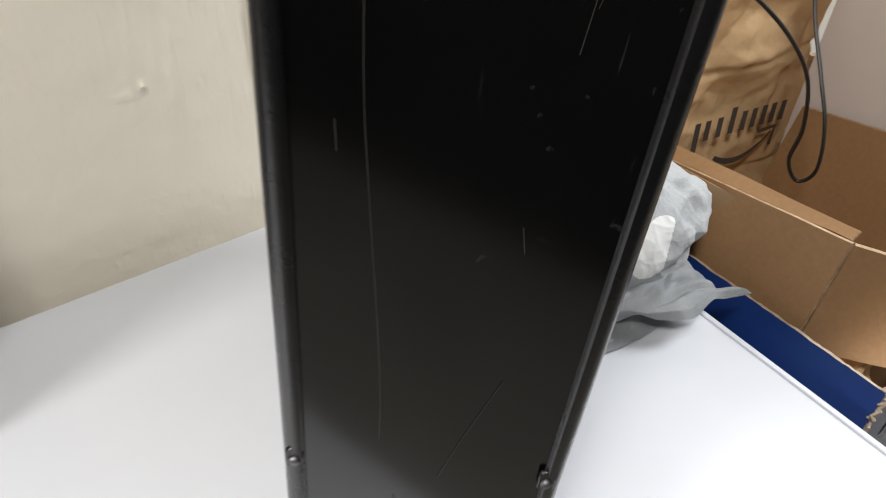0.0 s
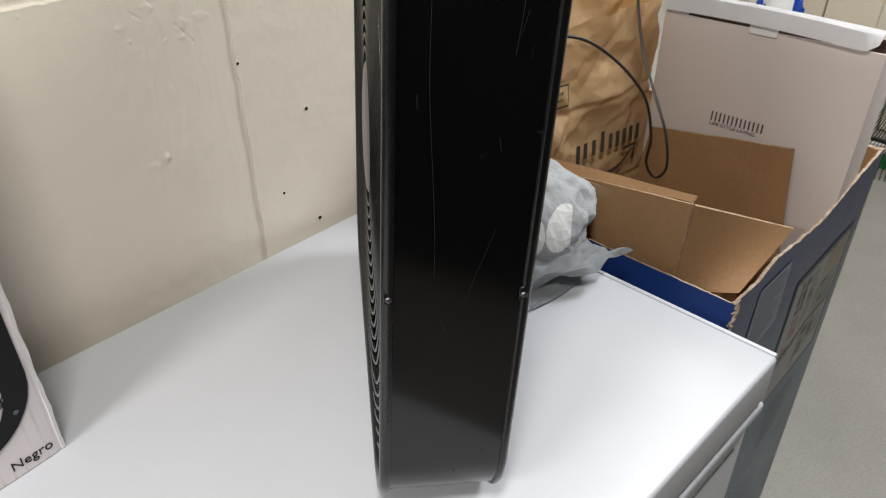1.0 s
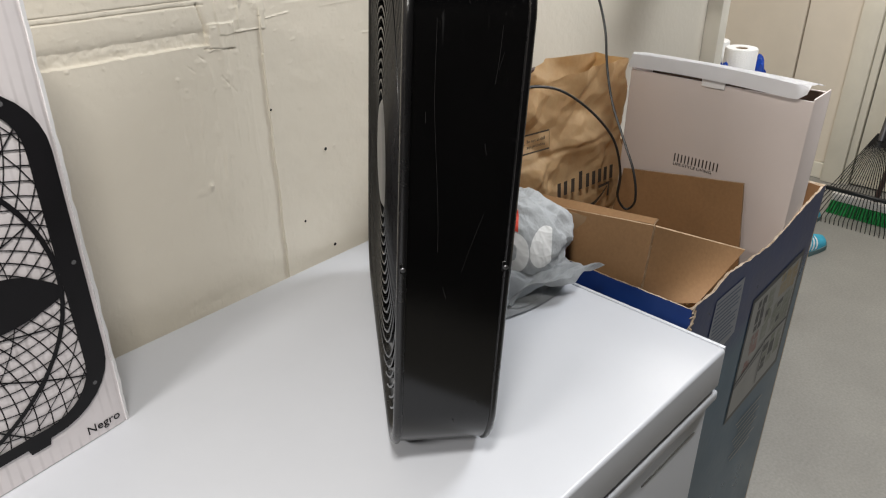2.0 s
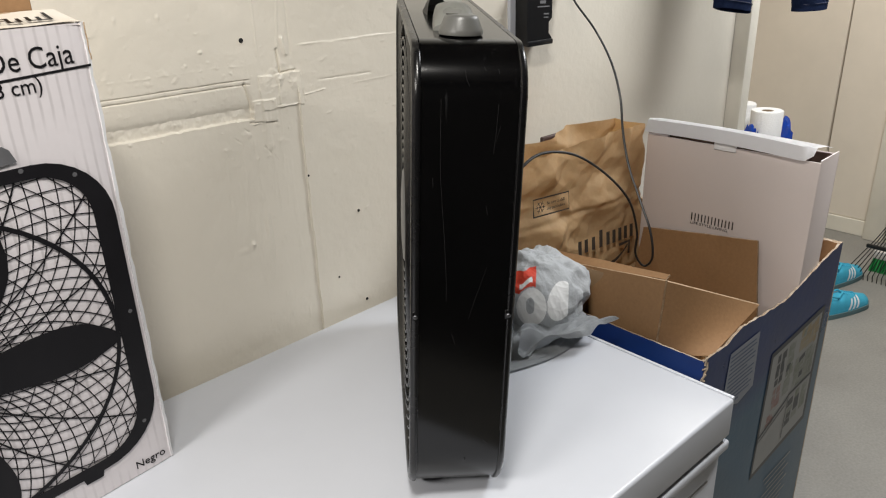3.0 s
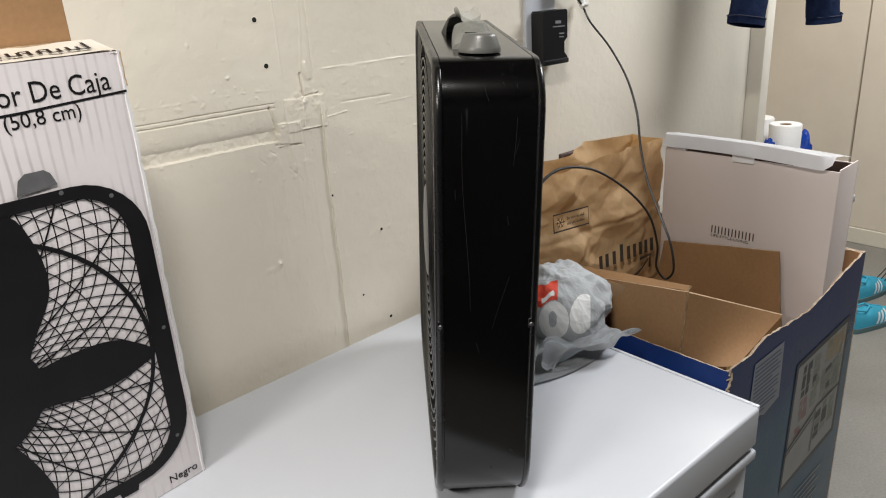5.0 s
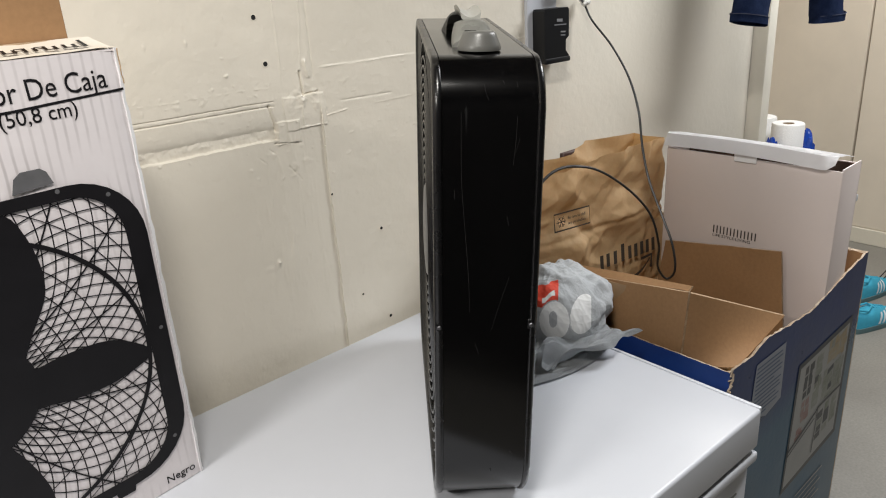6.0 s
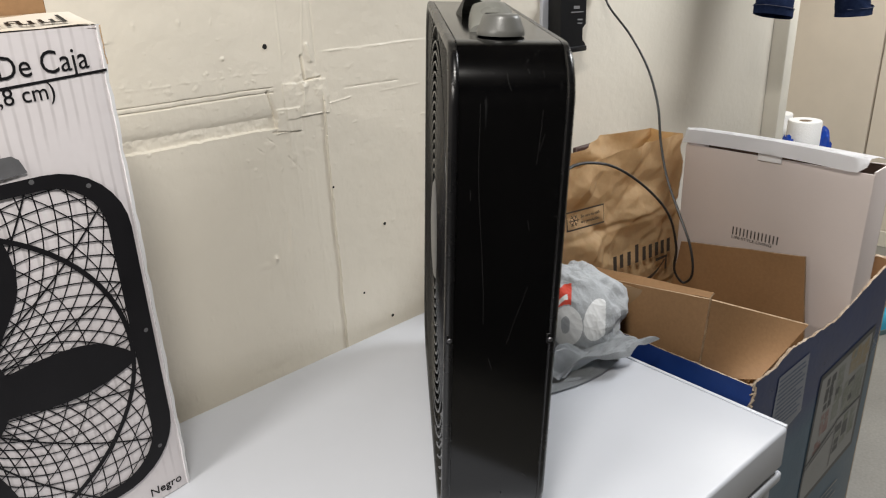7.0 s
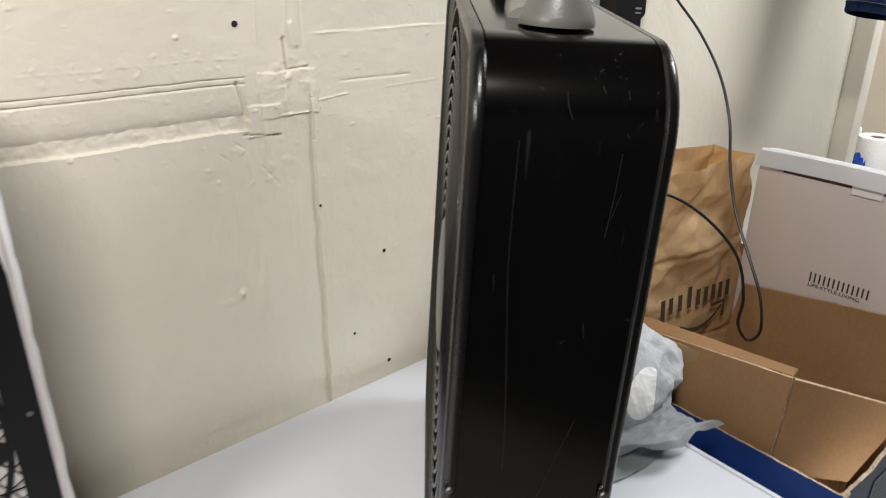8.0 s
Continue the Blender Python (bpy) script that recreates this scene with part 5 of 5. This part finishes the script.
part("text_bar", stroke([(0.012, 0.062), (0.028, 0.061)], 0.0030, y=-0.0066), CHGTEXT, charger, smooth=False)
part("text_bar", stroke([(0.012, 0.055), (0.027, 0.054)], 0.0022, y=-0.0066), CHGTEXT, charger, smooth=False)
part("ledge", box(-0.038, 0.041, -0.010, 0.0, -0.001, 0.010, 0.003, 2), CHARGER, charger)


# ---- hanging jeans ----
def jeans():
    c = thing("jeans", pose(1.40, -0.15, 2.30), "dark blue denim jeans hanging from a ceiling hook", "jeans")
    def leg(x_hem, w, z_hem, x_top, skew):
        rows = []
        for j in range(31):
            t = j / 30
            z = z_hem + (1.95 - z_hem) * t
            cx = x_hem + (x_top - x_hem) * t ** 0.8
            ww = w * (1 + 0.25 * t)
            ring = []
            for k in range(28):
                a = 2 * math.pi * k / 28
                fl = 1 + 0.06 * math.sin(3 * a + 9 * t)
                ring.append((cx + ww / 2 * math.cos(a) * fl - 1.40, (0.034 * math.sin(a) + 0.005 * fbm(t * 7, a, skew, 2)) * fl, z + skew * math.cos(a) * (1 - t) - 2.30))
            rows.append(ring)
        return rows
    for x, w, z, xt, sk, yy in ((1.287, 0.126, 1.386, 1.36, -0.012, 0.0), (1.558, 0.128, 1.372, 1.47, 0.002, -0.07)):
        b = loft([[(px, py + yy, pz) for px, py, pz in r] for r in leg(x, w, z, xt, sk)])
        bmesh.ops.solidify(b, geom=b.faces[:], thickness=0.002)
        l = part("leg", b, DENIM, c)
        rows = leg(x, w, z, xt, sk)
        mx, sk2 = x - 1.40, 1.035
        hem = [[(mx + (px - mx) * sk2, py * 1.07 + yy, pz + dz) for px, py, pz in rows[0]] for dz in (-0.0015, 0.019)]
        b = loft(hem)
        bmesh.ops.solidify(b, geom=b.faces[:], thickness=0.0035)
        part("hem", b, DENIM, l, "thick turned hem")
        loop = [(mx + (px - mx) * 1.05, py * 1.11 + yy, pz + 0.0165) for px, py, pz in rows[0]]
        part("stitching", tube(loop + loop[:1], 0.0008, 5), STITCH, l)
    part("waist", turned([(0.15, -0.36), (0.16, -0.20), (0.155, -0.10)], 28), DENIM, c).matrix_basis = Matrix.Diagonal((1, 0.26, 1, 1))
    part("hook", tube([(0, 0, -0.12), (0, 0, 0.06), (0.012, 0, 0.10), (0, 0, 0.12)], 0.003, 6), SCREW, c)
    return c


jeans()

# ---- beyond the boxes ----
cab = thing("white_cabinet", pose(1.80, -0.17, 0), "plain white enamel cabinet beyond the boxes", "cabinet")
part("body", box(0.006, 0.30, 0.006, 0.62, 0.0, 0.735, 0.006, 2), ENAMEL, cab)
part("top", box(0.0, 0.306, 0.0, 0.626, 0.737, 0.762, 0.005, 2), ENAMEL, cab)

roll = thing("paper_towel_roll", pose(1.985, 0.040, 0.762), "white paper towel roll standing on the cabinet", "paper towels", "paper towel rolls")
prof = [(0.0195, 0.0), (0.0515, 0.0), (0.052, 0.003), (0.052, 0.238), (0.0495, 0.242), (0.0195, 0.241), (0.0195, 0.004)]
part("paper", turned(prof, 40, cap0=False, cap1=False), TOWEL, roll)
part("core", turned([(0.0192, 0.002), (0.0192, 0.239), (0.0172, 0.239), (0.0172, 0.002)], 28, cap0=False, cap1=False), TUBE, roll)
bm = bmesh.new()
bmesh.ops.create_icosphere(bm, subdivisions=4, radius=1.0)
for v in bm.verts:
    p = v.co.copy()
    k = 0.9 + 0.5 * noise.turbulence(p * 2.2, 3, True) * 0.5
    v.co = Vector((p.x * 0.030 * k, p.y * 0.040 * k, max(0, (p.z + 0.8) * 0.108 * k)))
wrap = link_mesh("plastic_wrap", bm, BLUEFILM)
wrap.matrix_world = pose(1.900, 0.055, 0.763)
copy_thing(roll, pose(2.045, 0.165, 0.762))
tagged(wrap, "crumpled shiny blue plastic wrap beside the paper towels", "plastic wrap")
bm = bmesh.new()
bmesh.ops.create_icosphere(bm, subdivisions=3, radius=1.0)
for v in bm.verts:
    p = v.co.copy()
    k = 0.9 + 0.5 * noise.turbulence(p * 2.6 + Vector((4, 4, 4)), 3, True) * 0.5
    v.co = Vector((p.x * 0.02 * k, p.y * 0.028 * k, max(0, (p.z + 0.8) * 0.118 * k)))
wrap2 = link_mesh("plastic_wrap", bm, BLUEFILM)
wrap2.matrix_world = pose(2.045, -0.002, 0.763)
tagged(wrap2, "crumpled shiny blue plastic wrap behind the paper towels", "plastic wrap")


def sneaker():
    """A low trainer, toe along +x, 0.29 m long."""
    c = thing("sneaker", Matrix(), "turquoise suede sneaker with three white side stripes on the floor", "shoe", "pair of sneakers")
    def sec(t):
        x = 0.29 * t
        w = 0.036 + 0.014 * math.sin(math.pi * min(1, t * 1.05)) ** 0.7 * (0.6 + 0.6 * t) - 0.020 * max(0, (t - 0.85) / 0.15) ** 2 - 0.012 * max(0, (0.12 - t) / 0.12) ** 2
        h = 0.112 - 0.010 * t if t < 0.36 else 0.108 - 0.058 * ((t - 0.36) / 0.64) ** 0.80
        if t > 0.93:
            h -= 0.018 * ((t - 0.93) / 0.07) ** 2
        return x, w, h
    rows = []
    for j in range(33):
        x, w, h = sec(j / 32)
        t = j / 32
        ring = []
        for k in range(20):
            a = math.pi * k / 19
            op = 0.0
            if 0.06 < t < 0.42:
                op = 0.030 * math.sin(math.pi * (t - 0.06) / 0.36) * max(0, math.sin(a) - 0.55) / 0.45
            ring.append((x, w * math.cos(a) * (1 - 0.25 * math.sin(a) ** 3), 0.018 + (h - 0.018) * math.sin(a) ** 0.75 - op))
        rows.append(ring)
    part("upper", loft(rows, False), SHOE, c)
    rows = []
    for j in range(33):
        x, w, h = sec(j / 32)
        rows.append([(x * 1.02 - 0.003, (w + 0.004) * s, z) for s, z in ((-1, 0.0), (1, 0.0), (1.02, 0.012), (1, 0.022), (-1, 0.022), (-1.02, 0.012))])
    part("sole", loft(rows, True, True, True), SOLE, c)
    for s in (-1, 1):
        for k in range(3):
            x0 = 0.120 + 0.024 * k
            rows = []
            for q in range(7):
                z = 0.026 + 0.046 * q / 6
                row = []
                for x in (x0 + 0.022 * q / 6, x0 + 0.0065 + 0.022 * q / 6, x0 + 0.013 + 0.022 * q / 6):
                    _, w, h = sec(x / 0.29)
                    f = min(1.0, max(0.0, (z - 0.018) / (h - 0.018))) ** (1 / 0.75)
                    a = math.asin(min(1.0, f))
                    row.append((x, s * (w * math.cos(a) * (1 - 0.25 * math.sin(a) ** 3) + 0.0022), z + 0.001))
                rows.append(row)
            bm = loft(rows, closed=False)
            part("stripe", bm, SHOEWHITE, c, smooth=False)
    for k in range(5):
        x = 0.125 + 0.018 * k
        _, w, h = sec(x / 0.29)
        part("lace", tube([(x - 0.004, -0.018, h - 0.004), (x, 0, h + 0.004), (x + 0.004, 0.018, h - 0.004)], 0.0028, 6), SHOE, c)
    part("collar", tube([(0.020, 0.020, 0.106), (0.006, 0.0, 0.114), (0.020, -0.020, 0.106), (0.07, -0.030, 0.092), (0.112, -0.014, 0.102), (0.115, 0.014, 0.102), (0.07, 0.030, 0.092), (0.020, 0.020, 0.106)], 0.005, 8), SHOE, c)
    return c


first = sneaker()
first.matrix_world = pose(2.600, -0.035, 0, 0, 0, -18)
copy_thing(first, pose(2.90, 0.075, 0, 0, 0, -12))


def broom():
    c = thing("push_broom", pose(3.30, -0.20, 0), "push broom with green bristles and a white block", "broom")
    part("block", box(-0.028, 0.028, -0.19, 0.19, 0.065, 0.105, 0.006, 2), BROOMWHITE, c)
    for i in range(30):
        bm = bmesh.new()
        for k in range(5):
            x = -0.022 + 0.011 * k
            yy = -0.182 + 0.01255 * i
            tube([(x, yy, 0.066), (x * 1.6, yy * 1.04, 0.0)], [0.0052, 0.0062], 5, bm=bm)
        part("bristle_tuft", bm, GREENBR, c)
    part("handle", tube([(0, 0, 0.10), (0.17, -0.02, 0.75), (0.385, -0.05, 1.45)], 0.012, 10), POLE, c)
    return c


def rake():
    c = thing("leaf_rake", pose(3.13, -0.16, 0), "black wire leaf rake standing against the far wall", "rake")
    hub = Vector((0.14, 0.0, 0.44))
    for i in range(22):
        f = i / 21 * 2 - 1
        foot = Vector((-0.01, 0.21 * f, 0.035))
        mid_ = hub.lerp(foot, 0.6)
        part("tine", tube([hub + Vector((0, 0.022 * f, 0)), mid_, foot, foot + Vector((0.012, 0, -0.034))], 0.0022, 5), TINE, c)
    part("cross_bar", box(-0.008, 0.008, -0.155, 0.155, -0.009, 0.009, 0.003, 1), TINE, c).matrix_basis = pose(0.036, 0, 0.165)
    part("socket", tube([hub + Vector((-0.01, 0, -0.03)), hub + Vector((0.03, 0, 0.10))], 0.016, 10), SCREW, c)
    part("handle", tube([hub + Vector((0.02, 0, 0.06)), Vector((0.53, -0.02, 1.55))], 0.013, 10), POLE, c)
    return c


broom()
rake()
